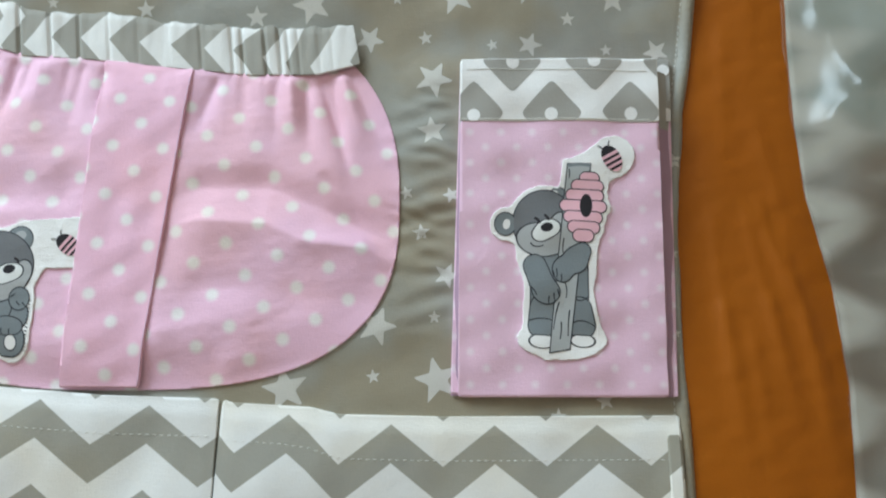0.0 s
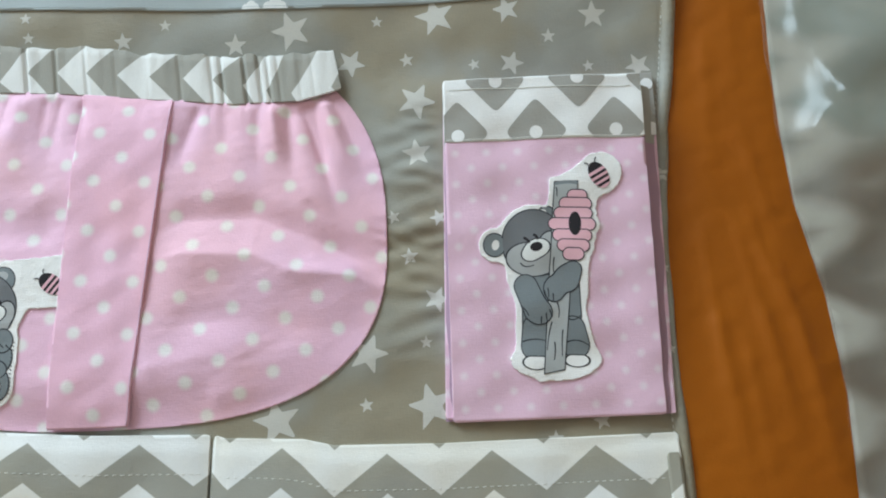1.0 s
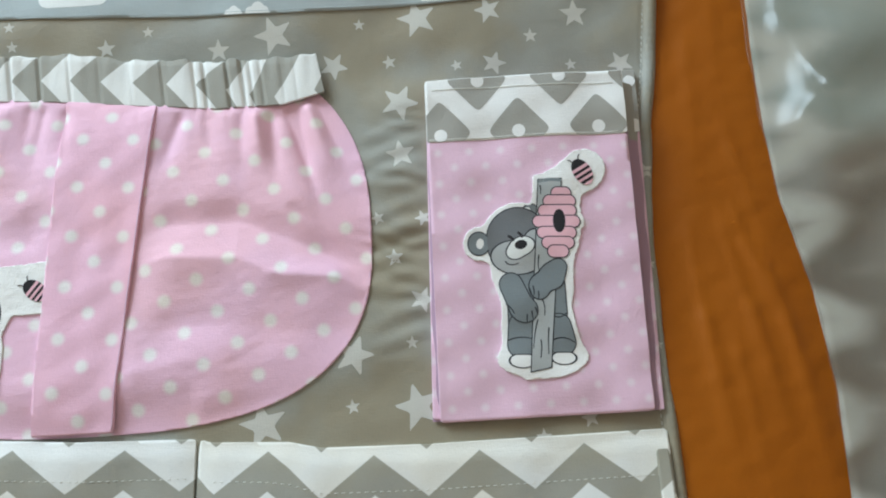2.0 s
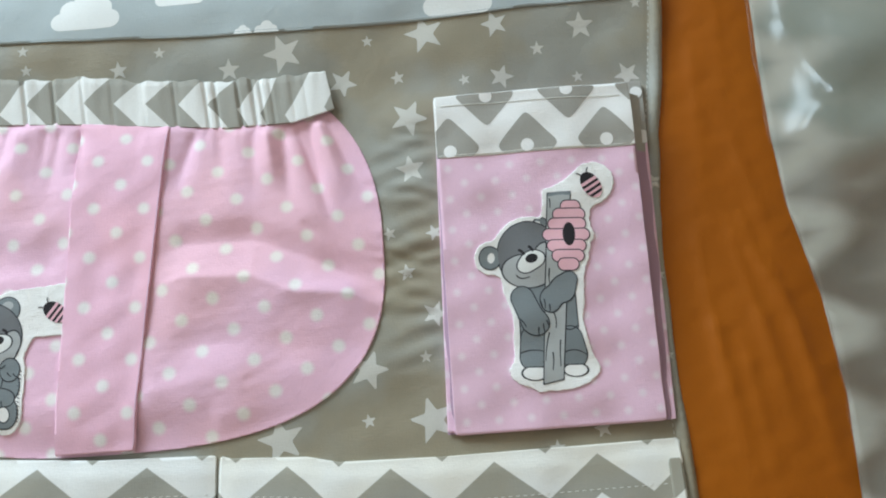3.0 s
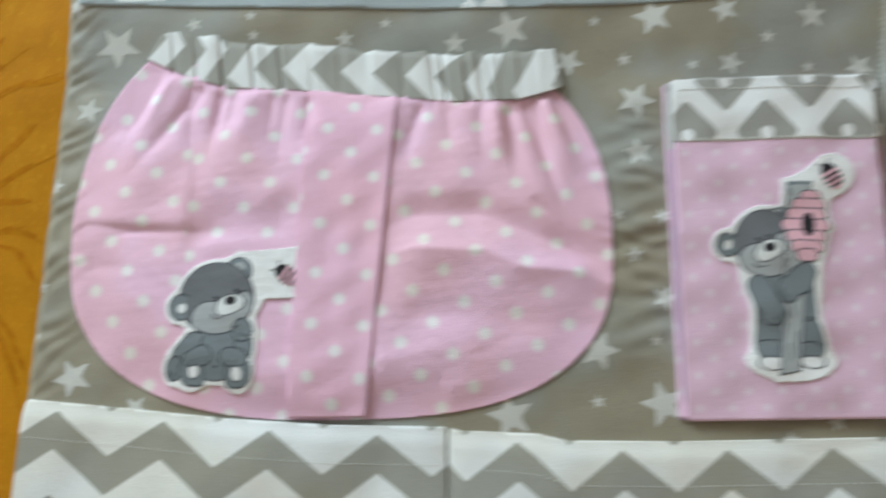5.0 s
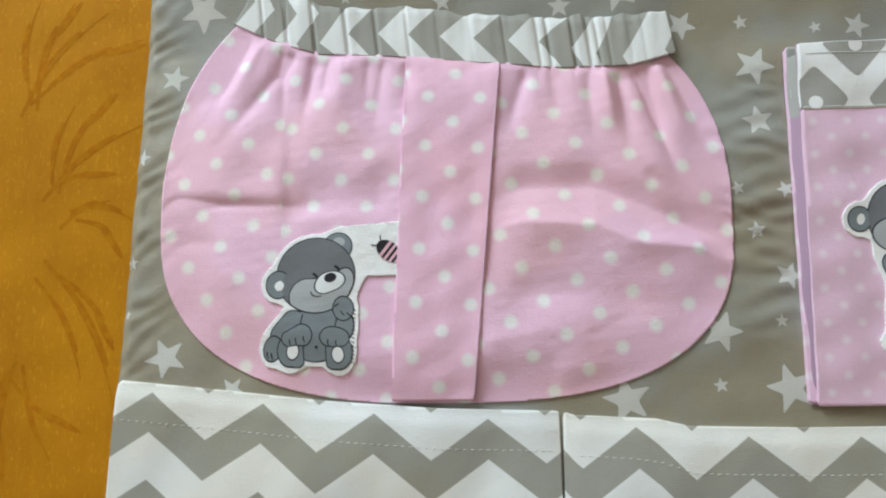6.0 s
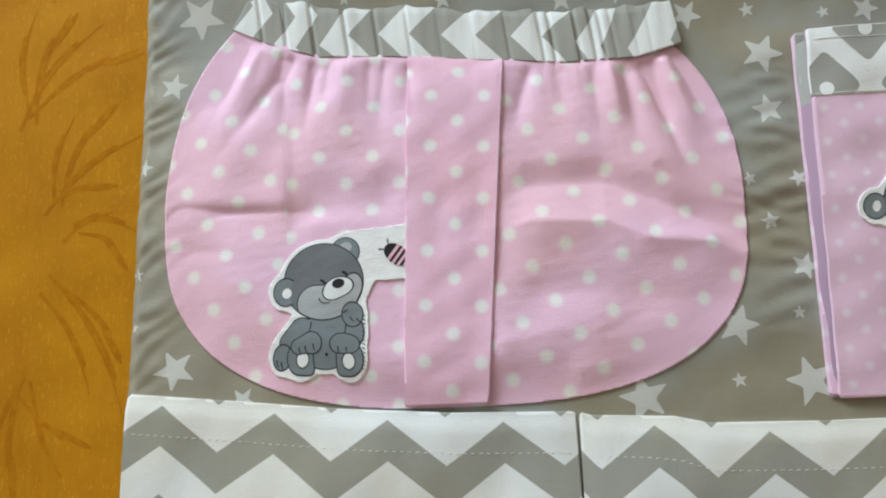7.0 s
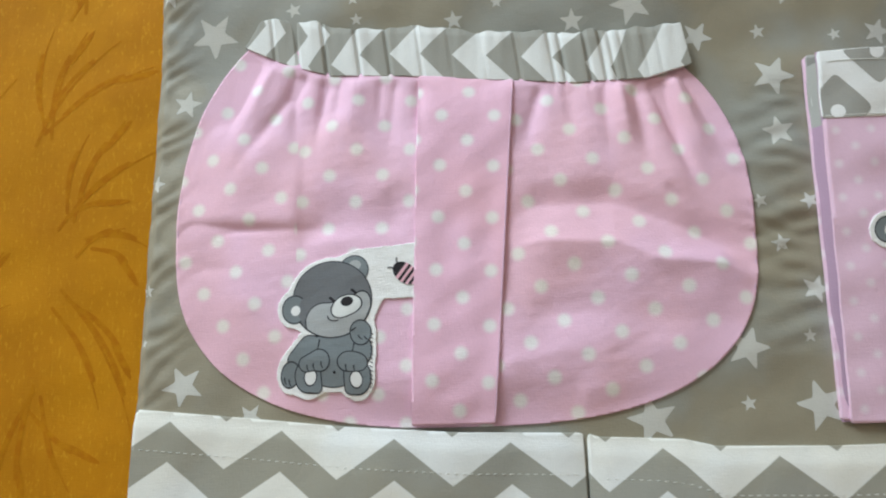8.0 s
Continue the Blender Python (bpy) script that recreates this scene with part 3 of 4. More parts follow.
cloud_slow = ripple(61, 7, 0.11)
cloud_h = lambda x, y: back_h(x, y) + 0.0013 + (0.0012 + 0.0012 * cloud_slow(x, y)) * smooth(0.0, 0.03, y - cloud_edge(x))
cloud_shape = lambda x, y: np.maximum.reduce([left_edge(y) + 0.009 - x, x - right_edge(y) + 0.010, cloud_edge(x) - y, y - 0.419])
cloud_pocket = part("cloud_pocket", cut_sheet("cloud_pocket", cloud_shape, (-0.41, 0.20, 0.28, 0.42), 0.0022, cloud_h, 0.0, 0.0016), M["cloud_cloth"], organizer, "blue-grey cotton pocket printed with white clouds")
tube("stitching", [on(cloud_h, x, cloud_edge(x) + 0.0018, 0.0000) for x in np.arange(-0.39, 0.175, 0.005)], 0.0003, M["cloud_cloth"], cloud_pocket, "", 5)


def cloud(cx, cy, size):
    puffs = [ellipse(cx + dx * size, cy + dy * size, r * size, r * size) for dx, dy, r in ((-0.66, -0.02, 0.28), (-0.42, 0.34, 0.30), (0.06, 0.54, 0.40), (0.46, 0.36, 0.28), (0.68, 0.00, 0.28))]
    puffs.append(polygon((cx - 0.66 * size, cy - 0.30 * size), (cx + 0.68 * size, cy - 0.28 * size), (cx + 0.6 * size, cy + 0.4 * size), (cx - 0.6 * size, cy + 0.3 * size)))
    return union(*puffs)


for cx, cy, size in ((-0.224, 0.306, 0.026), (-0.157, 0.319, 0.019), (0.042, 0.297, 0.026), (-0.042, 0.329, 0.040), (-0.112, 0.286, 0.008), (-0.095, 0.285, 0.011), (0.164, 0.290, 0.013), (0.115, 0.329, 0.024), (-0.300, 0.337, 0.026), (-0.345, 0.303, 0.022)):
    shape = both(cloud(cx, cy, size), cloud_shape)
    part("printed_cloud", cut_sheet("printed_cloud", shape, (cx - 1.1 * size, cx + 1.1 * size, cy - size, cy + 1.1 * size), size / 16, cloud_h, 0.0001), M["print_cloud"], cloud_pocket)


# Lower zigzag pockets.
def low_uv(x, y, mx, my):
    first, pitch = (-0.380, 0.0680) if mx < -0.132 else (-0.0885, 0.0648)
    return ((x - first) / pitch, (y - low_top(x) + 0.006) / 0.051)


low_stitch = stitch_mesh.copy()
low_stitch.materials[0] = M["thread"]
for x0, x1, label in ((-0.402, -0.1332, "grey and white zigzag cotton pocket"), (-0.1306, 0.1585, "grey and white zigzag cotton pocket beside the seam")):
    shape = lambda x, y, x0=x0, x1=x1: np.maximum.reduce([x0 + 0.02 * (y - 0.02) - x, x - x1, y - low_top(x), -0.245 - y])
    low_pocket = part("zigzag_pocket", cut_sheet("zigzag_pocket", shape, (-0.41, 0.162, -0.246, 0.024), 0.0025, low_h, 0.0, 0.004, low_uv), M["zigzag"], organizer, label)
    for x in np.arange(x0 + 0.004, x1 - 0.003, 0.0046):
        y = low_top(x) - 0.0235 - 0.0035 * smooth(-0.1, -0.05, x)
        dash = new("stitch", low_stitch)
        dash.location, dash.rotation_euler, dash.parent = on(low_h, x, y, -0.0001), (0, 0, radians(-88)), low_pocket
side_shape = lambda x, y: np.maximum.reduce([0.1495 - x, x - 0.1575, y + 0.024, -0.24 - y])
part("pocket_side_fold", cut_sheet("pocket_side_fold", side_shape, (0.146, 0.159, -0.245, -0.012), 0.0025, low_h, 0.0004, 0.0004, lambda x, y, mx, my: ((x - 0.13) / 0.0648 + 0.3, (y + 0.02) / 0.051 + 0.72)), M["zigzag"], organizer)

# Pink pocket with its gathered band, strap and badge.
pink_shape = lambda x, y: np.maximum(pocket_shape(x, y), y - band_low(x) - 0.012)


def turned(x, y, ox, oy, angle, pitch):
    c, s = math.cos(radians(angle)), math.sin(radians(angle))
    u, v = (x - ox) * c + (y - oy) * s, (y - oy) * c - (x - ox) * s
    return (u / pitch, v / pitch)


def pink_uv(x, y, mx, my):
    if mx < -0.303:
        return turned(x, y, -0.360, 0.176, -13, 0.0344)
    if mx < -0.226:
        return turned(x, y, -0.265, 0.177, -2, 0.0340)
    return turned(x, y, -0.112, 0.110, -13.1, 0.0344)


round_pocket = part("round_pocket", cut_sheet("round_pocket", pink_shape, (-0.385, -0.02, 0.0, 0.27), 0.0014, pocket_h, 0.0, 0.006, pink_uv), M["pink_spots"], organizer, "rounded pink cotton pocket with white spots")
band_shape = lambda x, y: np.maximum.reduce([band_low(x) - y, y - band_high(x), -0.341 + 0.6 * (y - 0.254) - x, x + 0.0490 + 0.18 * (y - 0.225)])
APEX = (-0.380, -0.340, -0.313, -0.283, -0.244, -0.203, -0.158, -0.117, -0.084, -0.028)


def band_uv(x, y, mx, my):
    """Arrow stripes, closer together where the cloth is drawn in."""
    tip = np.interp(x, (-0.34, -0.30, -0.26, -0.13, -0.10, -0.07), (0.0, 0.05, 0.45, 0.5, 0.25, 0.1))
    return (0.5 + np.interp(x, (-0.115, -0.085), (0.8, 0.38)) * ((y - band_low(x)) / 0.034 - tip), np.interp(x, APEX, range(10)) + 0.51)


band = part("elastic_band", cut_sheet("elastic_band", band_shape, (-0.345, -0.045, 0.21, 0.28), 0.0008, band_h, 0.0, 0.0018,
            band_uv), M["band"], round_pocket, "gathered zigzag cotton band over elastic")
rim = []
for k in range(140):
    a = math.pi * (0.86 + 1.30 * k / 139)
    r = 0.05
    for _ in range(24):
        x, y = POCKET_X + r * math.cos(a), POCKET_Y + r * math.sin(a)
        r -= float(pocket_shape(np.float64(x), np.float64(y))) * 0.9
    rim.append((POCKET_X + (r - 0.001) * math.cos(a), POCKET_Y + (r - 0.001) * math.sin(a)))
tube("rolled_hem", [on(pocket_h, x, y, -0.0006) for x, y in rim], 0.0007, M["pink"], round_pocket, "", 6, 0.9)

strap_l = lambda y: -0.2335 + 0.0085 * (y - 0.005) / 0.22
strap_r = lambda y: -0.1835 + 0.0205 * (y - 0.005) / 0.22
strap_shape = lambda x, y: np.maximum.reduce([strap_l(y) - x, x - strap_r(y), 0.0045 - y, y - band_low(x) - 0.0004])


def strap_h(x, y):
    top = smooth(0.185, 0.222, y)
    flat = 0.5 * pocket_h(x, y) + 0.5 * (0.0075 - 0.0030 * (1 - smooth(0.0, 0.02, y))) + 0.0016 + 0.0004 * smooth(-0.012, 0.0, x - strap_r(y))
    return flat * (1 - top) + (pocket_h(x, y) + 0.0009) * top + 0.0005 * pocket_mid(1.3 * x, y - 0.4 * x)


strap = part("strap", cut_sheet("strap", strap_shape, (-0.236, -0.160, 0.003, 0.234), 0.0015, strap_h, 0.0, 0.0024, lambda x, y, mx, my: turned(x, y, -0.183, 0.095, -3.5, 0.0335)), M["strip_spots"], round_pocket, "pink spotted strap sewn across the pocket")
tube("folded_edge", [on(strap_h, strap_r(y) - 0.0008, y, -0.0005) for y in np.arange(0.006, 0.218, 0.004)], 0.0008, M["pink"], round_pocket, "", 6, 0.9)


# ---- badges: printed shapes cut from one design ----
def badge(name, label, parent, height, origin, turn, scale, middle, outline, layers, thick):
    """A cut felt patch and, over it, one printed mesh a colour; the design is drawn with y down round its middle."""
    (ox, oy), (mx, my) = origin, middle
    c, s = math.cos(radians(turn)), math.sin(radians(turn))
    to = lambda f: (lambda x, y: f(mx + ((x - ox) * c + (y - oy) * s) / scale, my + ((x - ox) * s - (y - oy) * c) / scale) * scale)
    half_x, half_y = outline[1]
    bounds = (ox - half_x * scale, ox + half_x * scale, oy - half_y * scale, oy + half_y * scale)
    fluff, nap = ripple(71, 8, 0.0045), ripple(72, 10, 0.0016)
    edge = to(outline[0])
    patch = part(name, cut_sheet(name, lambda x, y: edge(x, y) + 0.00022 * fluff(x, y) + 0.00016 * nap(x, y), bounds, 0.0008, height, thick, thick + 0.001), M["felt"], parent, label)
    pitch = 0.00055
    gx, gy = np.meshgrid(np.arange(bounds[0], bounds[1], 4 * pitch), np.arange(bounds[2], bounds[3], 4 * pitch))
    for k, (colour, f) in enumerate(layers):
        shape = both(to(f), lambda x, y: edge(x, y) + 0.0009)
        rows, columns = np.nonzero(to(f)(gx, gy) < 0.0025)
        i, j = max(0, columns.min() - 1) * 4, max(0, rows.min() - 1) * 4
        reach_x, reach_y = (columns.max() + 1) * 4 - i + 0.001, (rows.max() + 1) * 4 - j + 0.001
        x0, y0 = bounds[0] + i * pitch, bounds[2] + j * pitch
        part("printed_shape", cut_sheet("printed_shape", shape, (x0, x0 + reach_x * pitch, y0, y0 + reach_y * pitch), pitch, height, thick + 0.0001 + 0.000005 * k), M[colour], patch)
    return patch


LINE = 1.3


def inked(colour, *shapes):
    """Each shape in its colour over a slightly larger one in ink."""
    return [layer for f in shapes for layer in (("line", grown(f, LINE)), (colour, grown(f, -LINE * 0.5)))]


def lines(*ends):
    """Fine ink lines, each bent through a middle point."""
    return [("line", stroke(a, b, c, 1.2, 0.8, 5)) for a, b, c in ends]


def bug(cx, cy, turn):
    """A small striped oval with a dark front and two feelers."""
    c, s = math.cos(radians(turn)), math.sin(radians(turn))
    at = lambda u, v: (cx + u * c - v * s, cy + u * s + v * c)
    body = ellipse(cx, cy, 25, 17, turn)
    bars = [both(body, lambda x, y, k=k: np.abs((x - cx) * c + (y - cy) * s - k) - 2.4) for k in (-2.0, 7.5, 17.0)]
    front = both(body, lambda x, y: (x - cx) * c + (y - cy) * s + 10)
    feelers = [stroke(at(-21, 6), at(-28, 6), at(-31, 11), 1.0), stroke(at(-21, -6), at(-28, -8), at(-29, -13), 1.0)]
    return [("hive", body)] + [("ink", f) for f in (front, *bars, *feelers)]


# Sitting bear badge on the pink pocket; the strap covers its end.
sit_head = ellipse(587, 533, 69, 67)
sit_body = blended([ellipse(592, 650, 45, 34), ellipse(597, 622, 42, 36), capsule(550, 614, 532, 640, 18, 20), ellipse(645, 622, 13, 22)], 3.0)
sit_tab = polygon((668, 525), (640, 452), (745, 440), (745, 522))
sit_out = grown(blended([sit_head, ellipse(521, 551, 22, 24), ellipse(624, 481, 25, 25), sit_body, ellipse(516, 663, 16, 22), ellipse(548, 668, 25, 28), ellipse(634, 668, 23, 29), ellipse(638, 590, 18, 21), sit_tab, ellipse(655, 520, 10, 22)], 4.0), 8)
sit_layers = (inked("fur", ellipse(624, 481, 25, 25)) + [("fur_light", ellipse(625, 473, 11, 9, -10))]
              + inked("fur", sit_body, ellipse(516, 663, 16, 22, 12))
              + inked("fur_dark", sit_head)
              + inked("fur", ellipse(521, 551, 21, 24)) + [("fur_dark", both(ellipse(545, 552, 17, 26), grown(sit_head, -1.5))), ("white", ellipse(523, 553, 8, 9, 20))]
              + inked("fur_light", both(blended([ellipse(573, 572, 31, 32), ellipse(608, 567, 38, 32), ellipse(637, 543, 17, 24, 12)], 3.0), grown(sit_head, -0.6)))
              + inked("print_cloud", blended([ellipse(614, 543, 25, 17, -14), ellipse(602, 554, 14, 11, -10)], 3.0))
              + [("ink", f) for f in (ellipse(613, 537, 11, 8.5, -15), stroke((583, 531), (588, 533), (590, 538), 2.4), stroke((621, 517), (625, 518), (628, 523), 2.4))]
              + lines(((580, 563), (582, 574), (599, 570)), ((567, 603), (566, 612), (563, 624)), ((627, 606), (627, 614), (624, 626)))
              + inked("fur", ellipse(638, 591, 18, 21, -8), both(blended([ellipse(546, 666, 21, 27), capsule(556, 640, 562, 684, 10)], 3.0), lambda x, y: y - 694), both(blended([ellipse(636, 668, 21, 28), capsule(620, 645, 622, 686, 9)], 3.0), lambda x, y: y - 697))
              + inked("white", ellipse(552, 667, 10.5, 14, 8), ellipse(632, 671, 10.5, 14, -8))
              + inked("fur", blended([capsule(545, 645, 566, 637, 13, 16), ellipse(570, 640, 14, 16)], 3.0), blended([capsule(616, 641, 637, 643, 15, 13), ellipse(624, 640, 20, 15)], 3.0))
              + lines(((546, 647), (545, 652), (549, 657)), ((557, 644), (556, 650), (560, 656)), ((571, 641), (570, 647), (574, 652)), ((614, 646), (613, 651), (616, 657)), ((628, 647), (627, 652), (630, 658)),
                      ((622, 588), (626, 586), (630, 582)), ((634, 596), (636, 600), (641, 603)), ((645, 598), (647, 602), (652, 604)), ((506, 668), (505, 674), (509, 679)), ((514, 671), (513, 677), (517, 682)))
              + [("ink", ellipse(594, 659, 2.6, 2.6))]
              + [("line", capsule(655, y, 660, y + 2.5, 0.8)) for y in range(592, 694, 7)]
              + bug(715, 488, 36))
badge("badge", "white felt badge with a grey toy bear print", organizer, pocket_h, (-0.2833, 0.0667), -1.6, 0.00035, (580, 575), (sit_out, (185, 160)), sit_layers, 0.0010)

# ---- folded side pocket ----
side_pocket = part("side_pocket", cut_sheet("side_pocket", polygon((0.0135, 0.001), (0.158, -0.0005), (0.166, 0.2305), (0.0205, 0.227)), (0.005, 0.17, -0.005, 0.235), 0.0025, lambda x, y: 0.0035 + 0.0004 * mid(x, y) + 0 * x, 0.0, 0.003, lambda x, y, mx, my: turned(x, y, 0.026, 0.17, 0, 0.0204)), M["card_spots"], organizer, "pink spotted cotton pocket folded in layers")
# Inner folds and sides take the pink with their shade coloured in.
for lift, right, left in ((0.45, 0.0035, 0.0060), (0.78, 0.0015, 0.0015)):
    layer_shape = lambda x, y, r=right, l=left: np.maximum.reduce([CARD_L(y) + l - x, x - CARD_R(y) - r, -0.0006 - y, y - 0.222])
    part("pocket_fold", cut_sheet("pocket_fold", layer_shape, (0.01, 0.16, -0.003, 0.225), 0.003, lambda x, y, k=lift: card_h(x, y) * k + 0.0035 * (1 - k) - 0.0005, 0.0, 0.0018, lambda x, y, mx, my: turned(x, y, 0.03, 0.17, 0, 0.0204)), M["shaded_pink"], side_pocket)
back_band_shape = polygon((0.0205, 0.182), (0.1645, 0.184), (0.166, 0.2305), (0.0215, 0.227))
back_band = part("back_band", cut_sheet("back_band", back_band_shape, (0.015, 0.17, 0.175, 0.235), 0.0025, lambda x, y: 0.0045 + 0 * x, 0.0, 0.0008), M["print_grey"], organizer, "grey printed band of the pocket's back layer")
for x, y, r in ((0.161, 0.222, 0.0042), (0.161, 0.188, 0.0060), (0.024, 0.195, 0.0042)):
    part("printed_shape", cut_sheet("printed_shape", both(ellipse(x, y, r, r), grown(back_band_shape, -0.0004)), (x - r, x + r, y - r, y + r), 0.0008, lambda x, y: 0.0050 + 0 * x), M["white"], back_band)


def gusset(name, edge, foot, inward, parent, y0, y1, material):
    """The pleated side between the pocket's front and its back."""
    verts, faces, n = [], [], 40
    for k in range(n + 1):
        y = y0 + (y1 - y0) * k / n
        x, bx = float(edge(y)), float(foot(y))
        top = float(card_h(np.float64(x), np.float64(y))) - 0.001
        for s, pleat in ((0, 0.0), (0.25, 0.0040 * inward), (0.5, 0.0060 * inward), (0.75, 0.0035 * inward), (1, 0.0)):
            verts.append((x + (bx - x) * s + pleat, y + 0.0006 * math.sin(y * 300), top + (0.003 - top) * s))
    for k in range(n):
        for s in range(4):
            faces.append([k * 5 + s, k * 5 + s + 1, (k + 1) * 5 + s + 1, (k + 1) * 5 + s])
    return part(name, mesh_of(name, verts, faces), material, parent)


for y0, y1, material in ((0.0, 0.178, M["shaded_pink"]), (0.178, 0.219, M["print_grey"])):
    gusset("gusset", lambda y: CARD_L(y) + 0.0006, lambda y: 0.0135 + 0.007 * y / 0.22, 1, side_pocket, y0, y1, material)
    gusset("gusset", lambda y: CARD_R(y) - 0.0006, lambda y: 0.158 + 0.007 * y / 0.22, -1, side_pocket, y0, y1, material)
front_shape = lambda x, y: np.maximum.reduce([CARD_L(y) - x, x - CARD_R(y), -y - 0.001, y - 0.178])
front = part("front_panel", cut_sheet("front_panel", front_shape, (0.014, 0.156, -0.004, 0.182), 0.0025, card_h, 0.0, 0.002, lambda x, y, mx, my: turned(x, y, 0.026, 0.170, 0, 0.0204)), M["card_spots"], side_pocket, "pink spotted front panel")
top_shape = lambda x, y: np.maximum.reduce([CARD_L(y) - 0.0004 - x, x - CARD_R(y) - 0.0004, 0.1775 - y, y - 0.2195 - 0.01 * (x - 0.02)])
top_band = part("top_band", cut_sheet("top_band", top_shape, (0.014, 0.156, 0.174, 0.224), 0.0025, card_h, 0.0004, 0.0015), M["white"], organizer, "white cotton band with grey diamonds and white spots")


def soft_diamond(cx, cy, half, tall, k=0.0013):
    """A diamond with rounded corners."""
    def f(x, y):
        total = sum(np.exp(np.clip((sx * (x - cx) / half + sy * (y - cy) / tall - 1) * half * tall / math.hypot(half, tall) / k, -60, 60)) for sx in (-1, 1) for sy in (-1, 1))
        return k * np.log(total)
    return f


for cx, cy in ((0.0540, 0.2185), (0.1085, 0.2195), (0.0285, 0.1830), (0.0800, 0.1830), (0.1325, 0.1840), (0.1610, 0.2195)):
    cell = both(soft_diamond(cx, cy, 0.0205, 0.0225, 0.0016), grown(top_shape, -0.0003))
    part("printed_diamond", cut_sheet("printed_diamond", cell, (cx - 0.024, cx + 0.024, cy - 0.03, cy + 0.03), 0.0009, card_h, 0.00055), M["print_grey"], top_band)
for cx, cy in ((0.0545, 0.2175), (0.1085, 0.2185), (0.0285, 0.1815), (0.0795, 0.1820), (0.1325, 0.1830)):
    cell = both(ellipse(cx, cy, 0.0043, 0.0043), grown(top_shape, -0.0003))
    part("printed_spot", cut_sheet("printed_spot", cell, (cx - 0.005, cx + 0.005, cy - 0.005, cy + 0.005), 0.0006, card_h, 0.0007), M["white"], top_band)
tube("stitching", [on(card_h, x, 0.2125, 0.0007) for x in np.arange(0.024, 0.148, 0.004)], 0.00025, M["thread"], top_band, "", 5)
tube("stitching", [on(card_h, x, 0.1790, 0.0005) for x in np.arange(0.021, 0.149, 0.004)], 0.00025, M["thread"], top_band, "", 5)

# Standing bear badge.
st_head = ellipse(944, 454, 55, 58)
st_torso = blended([capsule(948, 545, 950, 600, 24), capsule(1005, 530, 1008, 580, 19), ellipse(972, 532, 40, 30)], 4.0)
plank = polygon((963, 680), (981, 346), (1022, 344), (998, 672))
lobes = [capsule(x - w + 11, y, x + w - 11, y, 10.5) for x, y, w in ((1021, 370, 18), (1018, 384, 29), (1014, 401, 34), (1012, 420, 42), (1012, 440, 35), (1014, 458, 29), (1014, 473, 19))]
hive = union(*lobes)
st_legs = [capsule(948, 602, 947, 634, 22, 23), capsule(1012, 602, 1018, 630, 21, 23)]
st_out = grown(blended([st_head, ellipse(876, 460, 19, 20), st_torso, *st_legs, ellipse(950, 658, 26, 14), ellipse(1022, 652, 24, 13), hive, plank, capsule(1010, 350, 1060, 325, 14, 22), ellipse(1064, 327, 27, 29, 40), capsule(925, 515, 945, 560, 18), capsule(1020, 370, 1046, 350, 14), capsule(1024, 470, 1022, 540, 8), ellipse(985, 666, 38, 15)], 5.0), 8.5)
st_arm = blended([capsule(931, 531, 948, 570, 20, 21), ellipse(955, 576, 21, 20)], 3.0)
st_reach = blended([capsule(1014, 500, 1008, 520, 14), ellipse(1000, 516, 19, 22), ellipse(980, 535, 18, 22)], 4.0)
st_layers = (inked("fur", ellipse(967, 403, 14, 14)) + [("white", ellipse(961, 399, 6, 4))]
             + inked("fur", st_torso, *st_legs)
             + lines(((926, 626), (946, 618), (966, 624)), ((1001, 626), (1020, 616), (1040, 630)), ((1003, 584), (1014, 592), (1026, 580)))
             + inked("white", both(ellipse(949, 661, 22, 12), lambda x, y: 651 - y), both(ellipse(1020, 656, 21, 11), lambda x, y: 647 - y))
             + inked("fur_dark", st_head)
             + inked("fur", ellipse(876, 460, 19, 20)) + [("fur_dark", both(ellipse(899, 462, 14, 22), grown(st_head, -1.5))), ("white", ellipse(878, 460, 6.5, 9, 10))]
             + inked("fur_light", blended([ellipse(940, 484, 43, 29, 5), ellipse(974, 466, 22, 32), ellipse(985, 478, 17, 28)], 3.0))
             + inked("print_cloud", blended([ellipse(951, 464, 22, 16, -15), ellipse(939, 475, 15, 12, -10)], 3.0))
             + [("ink", f) for f in (ellipse(949, 462, 11, 8, -14), stroke((928, 447), (933, 449), (936, 454), 2.3), stroke((945, 441), (949, 443), (951, 448), 2.3))]
             + lines(((922, 491), (928, 501), (945, 494)))
             + inked("plank", plank)
             + [("fur", stroke((984, 349), (1003, 344), (1020, 347), 3.0))]
             + lines(((984, 356), (986, 364), (985, 372)), ((985, 558), (990, 568), (988, 584)), ((976, 592), (970, 612), (968, 640)), ((981, 626), (983, 640), (980, 656)), ((995, 605), (993, 625), (994, 650)), ((980, 480), (978, 495), (980, 505)))
             + inked("hive", *lobes) + [("ink", ellipse(1017, 419, 11, 21))]
             + inked("fur", st_arm, st_reach)
             + lines(((958, 583), (957, 589), (958, 597)), ((966, 577), (966, 584), (969, 593)), ((972, 571), (974, 577), (977, 583)), ((962, 537), (965, 543), (966, 550)), ((969, 534), (971, 542), (970, 550)), ((978, 543), (979, 550), (978, 556)),
                     ((922, 566), (932, 572), (936, 582)))
             + bug(1060, 331, 57))
badge("badge", "white felt badge with a grey toy bear, post and hive print", organizer, lambda x, y: card_h(x, y), (0.0755, 0.1018), -3.2, 0.000366, (950, 475), (st_out, (180, 235)), st_layers, 0.0010)

# ---- packed textile in clear plastic ----
def bag_edge(y):
    return np.interp(y, (-0.30, -0.062, 0.007, 0.074, 0.132, 0.185, 0.236, 0.28, 0.50), (0.262, 0.263, 0.267, 0.262, 0.250, 0.247, 0.247, 0.249, 0.256))


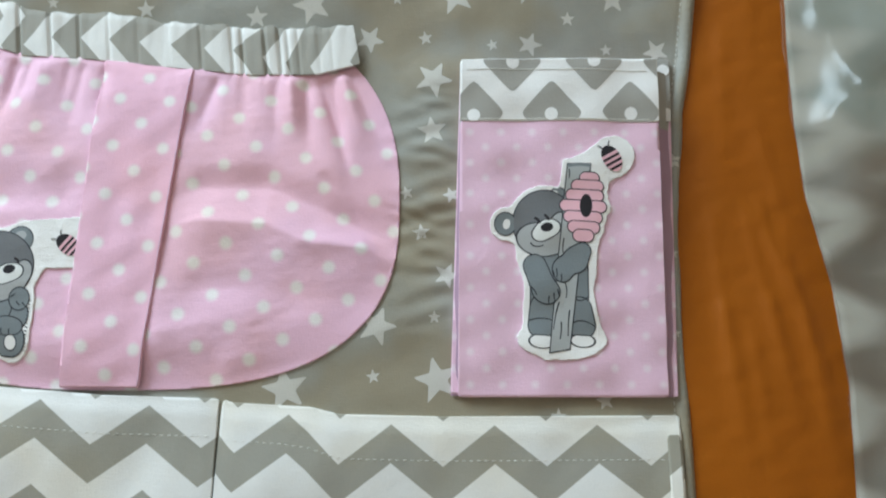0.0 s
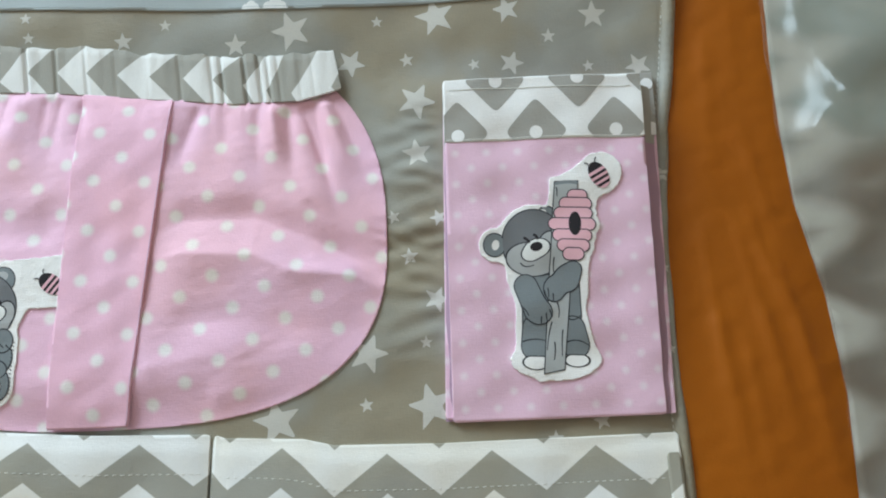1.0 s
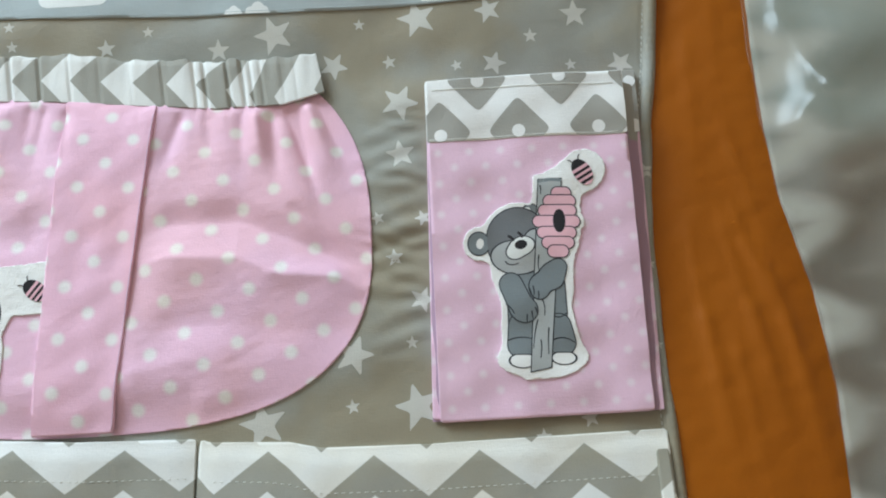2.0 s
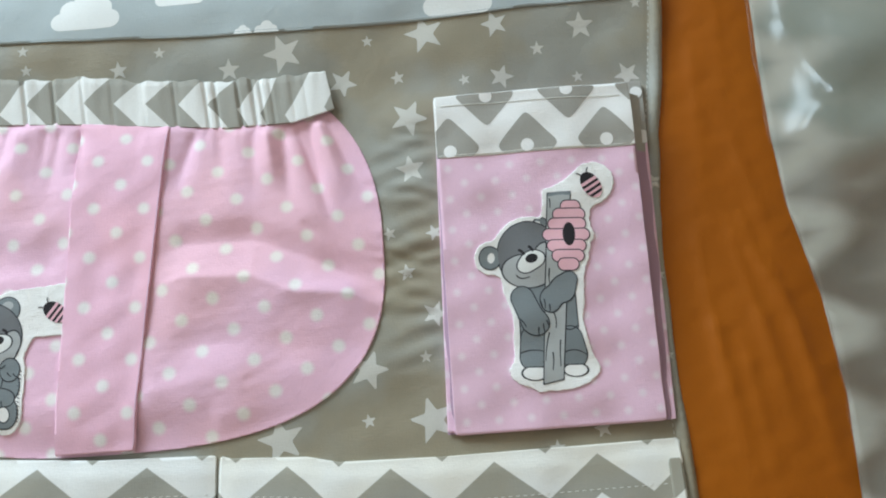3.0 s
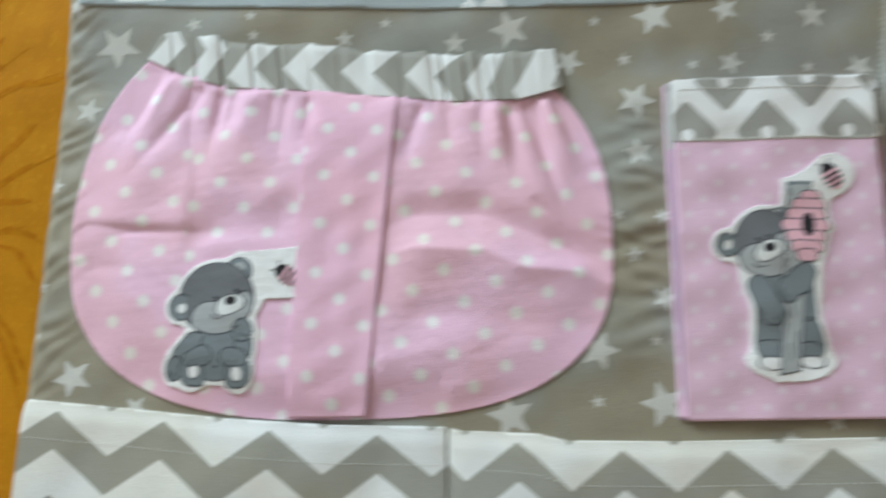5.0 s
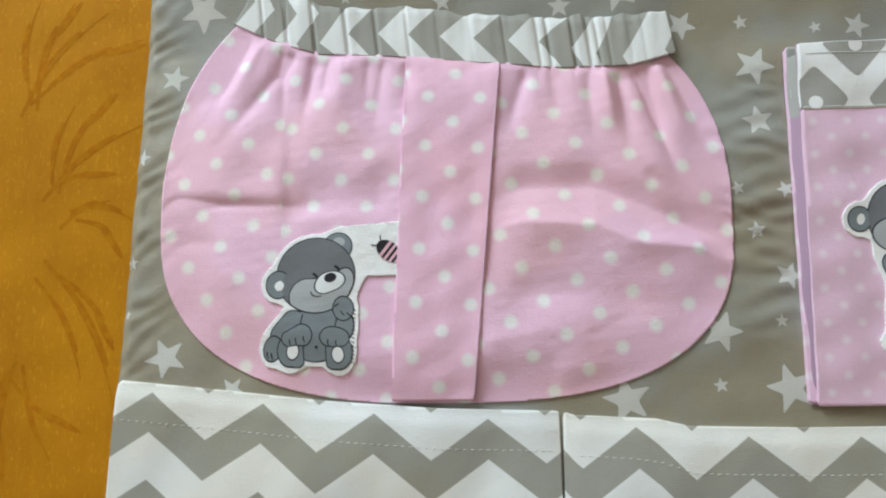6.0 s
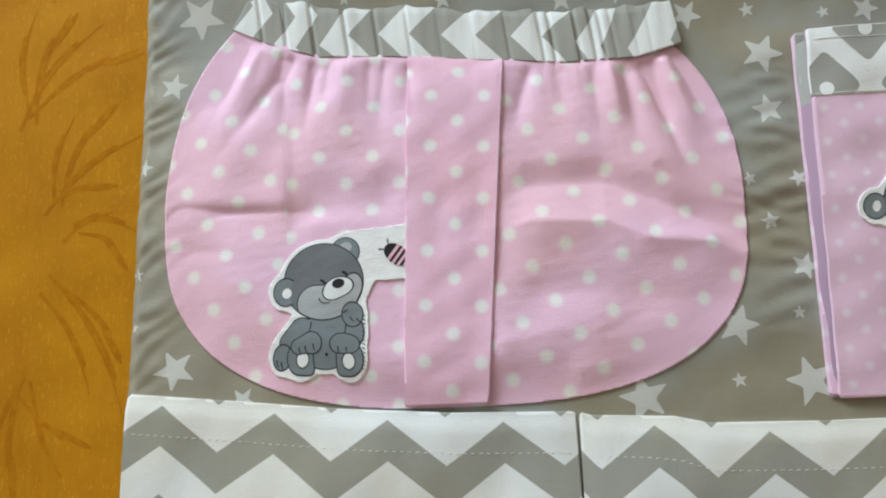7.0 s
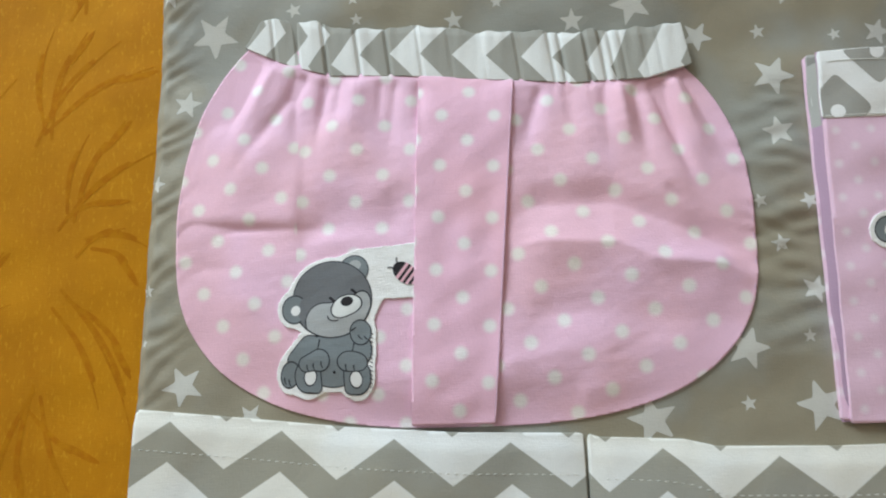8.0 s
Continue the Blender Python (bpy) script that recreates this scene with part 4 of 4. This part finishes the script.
pack_slow, pack_mid = ripple(81, 7, 0.16), ripple(82, 9, 0.05)


def pack_h(x, y):
    s = x - bag_edge(y)
    return -0.003 + 0.042 * smooth(-0.02, 0.16, s) + (0.006 * pack_slow(x, y) + 0.0006 * pack_mid(x, y)) * smooth(0.0, 0.05, s)


def muted(n):
    """Pale zigzag bands along the folded edge of a beige-grey cloth."""
    wobble = n.vec("SCALE", n.add("ShaderNodeTexNoise", Vector=n.uv(), Scale=1.6).outputs["Color"], scale=0.35)
    parts = n.add("ShaderNodeSeparateXYZ", Vector=n.vec("ADD", n.uv(), wobble))
    tooth = n.math("PINGPONG", parts.outputs[0], 0.5)
    wave = n.math("PINGPONG", n.math("ADD", n.math("MULTIPLY", tooth, 1.2), parts.outputs[1]), 0.5)
    drift = n.mix(n.step(n.noise(9.0, 2.0), 0.38, 0.62), (0.150, 0.115, 0.080), (0.200, 0.180, 0.148))
    drift = n.mix(n.step(parts.outputs[0], 2.6, 3.4), drift, (0.24, 0.252, 0.213))
    near_edge = n.math("SUBTRACT", 1.0, n.math("MULTIPLY", n.step(parts.outputs[1], 3.3, 3.9), 0.85))
    return n.mix(n.math("MULTIPLY", n.step(wave, 0.10, 0.46), near_edge), drift, (0.40, 0.38, 0.325))


M["muted"] = cloth("packed_zigzag_cotton", paint=muted, blotch=0.1)
textile = thing("folded_textile", "folded grey and white zigzag textile packed in plastic", "textile")
pack_shape = lambda x, y: np.maximum.reduce([bag_edge(y) + 0.005 - x, x - 0.75, y - 0.50, -0.30 - y])
part("cloth_body", cut_sheet("cloth_body", pack_shape, (0.25, 0.76, -0.31, 0.51), 0.006, pack_h, 0.0, 0.03, lambda x, y, mx, my: (y / 0.062, x / 0.085)), M["muted"], textile)

n = Nodes("clear_plastic_film")
n.tree.nodes.remove(n.shader)
clear = n.add("ShaderNodeBsdfTransparent", Color=(0.93, 0.93, 0.92, 1))
crinkle = n.add("ShaderNodeBump", Strength=0.35, Distance=0.004, Height=n.noise(22.0, 2.0))
shine = n.add("ShaderNodeBsdfGlossy", Color=(1, 1, 1, 1), Roughness=0.24, Normal=crinkle.outputs[0])
veil = n.add("ShaderNodeBsdfDiffuse", Color=(0.75, 0.75, 0.74, 1))
film = n.add("ShaderNodeMixShader", i0=0.022, i1=clear.outputs[0], i2=shine.outputs[0])
film = n.add("ShaderNodeMixShader", i0=0.025, i1=film.outputs[0], i2=veil.outputs[0])
n.tree.links.new(film.outputs[0], n.tree.nodes["Material Output"].inputs["Surface"])
bag_fold = ripple(85, 10, 0.13)
# Crumples of the film: place, half length, half width, turn and height.
CRUMPLES = ((0.276, 0.232, 0.030, 0.007, 100, 0.009), (0.266, 0.180, 0.014, 0.007, 60, 0.008), (0.284, 0.196, 0.022, 0.008, 95, 0.012), (0.300, 0.215, 0.030, 0.010, 40, 0.008), (0.272, 0.168, 0.012, 0.005, 10, 0.007),
            (0.280, 0.095, 0.026, 0.008, 125, 0.005), (0.292, 0.045, 0.026, 0.008, 110, 0.005), (0.310, 0.150, 0.040, 0.012, 150, 0.006), (0.268, 0.262, 0.026, 0.006, 85, 0.006), (0.296, -0.010, 0.022, 0.007, 105, 0.004))


def bag_h(x, y):
    z = pack_h(x, y) + 0.004 + 0.0028 * np.abs(bag_fold(x, y)) + 0.005 * bell(y - 0.19, 0.04) * bell(x - bag_edge(y) - 0.03, 0.03)
    for cx, cy, along, across, turn, high in CRUMPLES:
        c, s = math.cos(radians(turn)), math.sin(radians(turn))
        u, v = (x - cx) * c + (y - cy) * s, (y - cy) * c - (x - cx) * s
        z = z + high * bell(u, along) * np.exp(-np.hypot(v, 0.2 * across) / across)
    return z


plastic_bag = thing("plastic_bag", "clear crinkled plastic bag round a folded textile", "bag")
bag_shape = lambda x, y: np.maximum.reduce([bag_edge(y) + 0.0015 * bag_fold(0 * x, y) - x, x - 0.755, y - 0.505, -0.305 - y])
part("film", cut_sheet("film", bag_shape, (0.245, 0.76, -0.31, 0.51), 0.003, bag_h, 0.0, 0.0), n.mat, plastic_bag)
tube("sealed_edge", [on(bag_h, bag_edge(y) + 0.0008 + 0.0015 * float(bag_fold(0.0, y)), y, 0.0004) for y in np.arange(-0.30, 0.50, 0.004)], 0.0003, n.mat, plastic_bag, "pale welded seam", 6, 0.7)
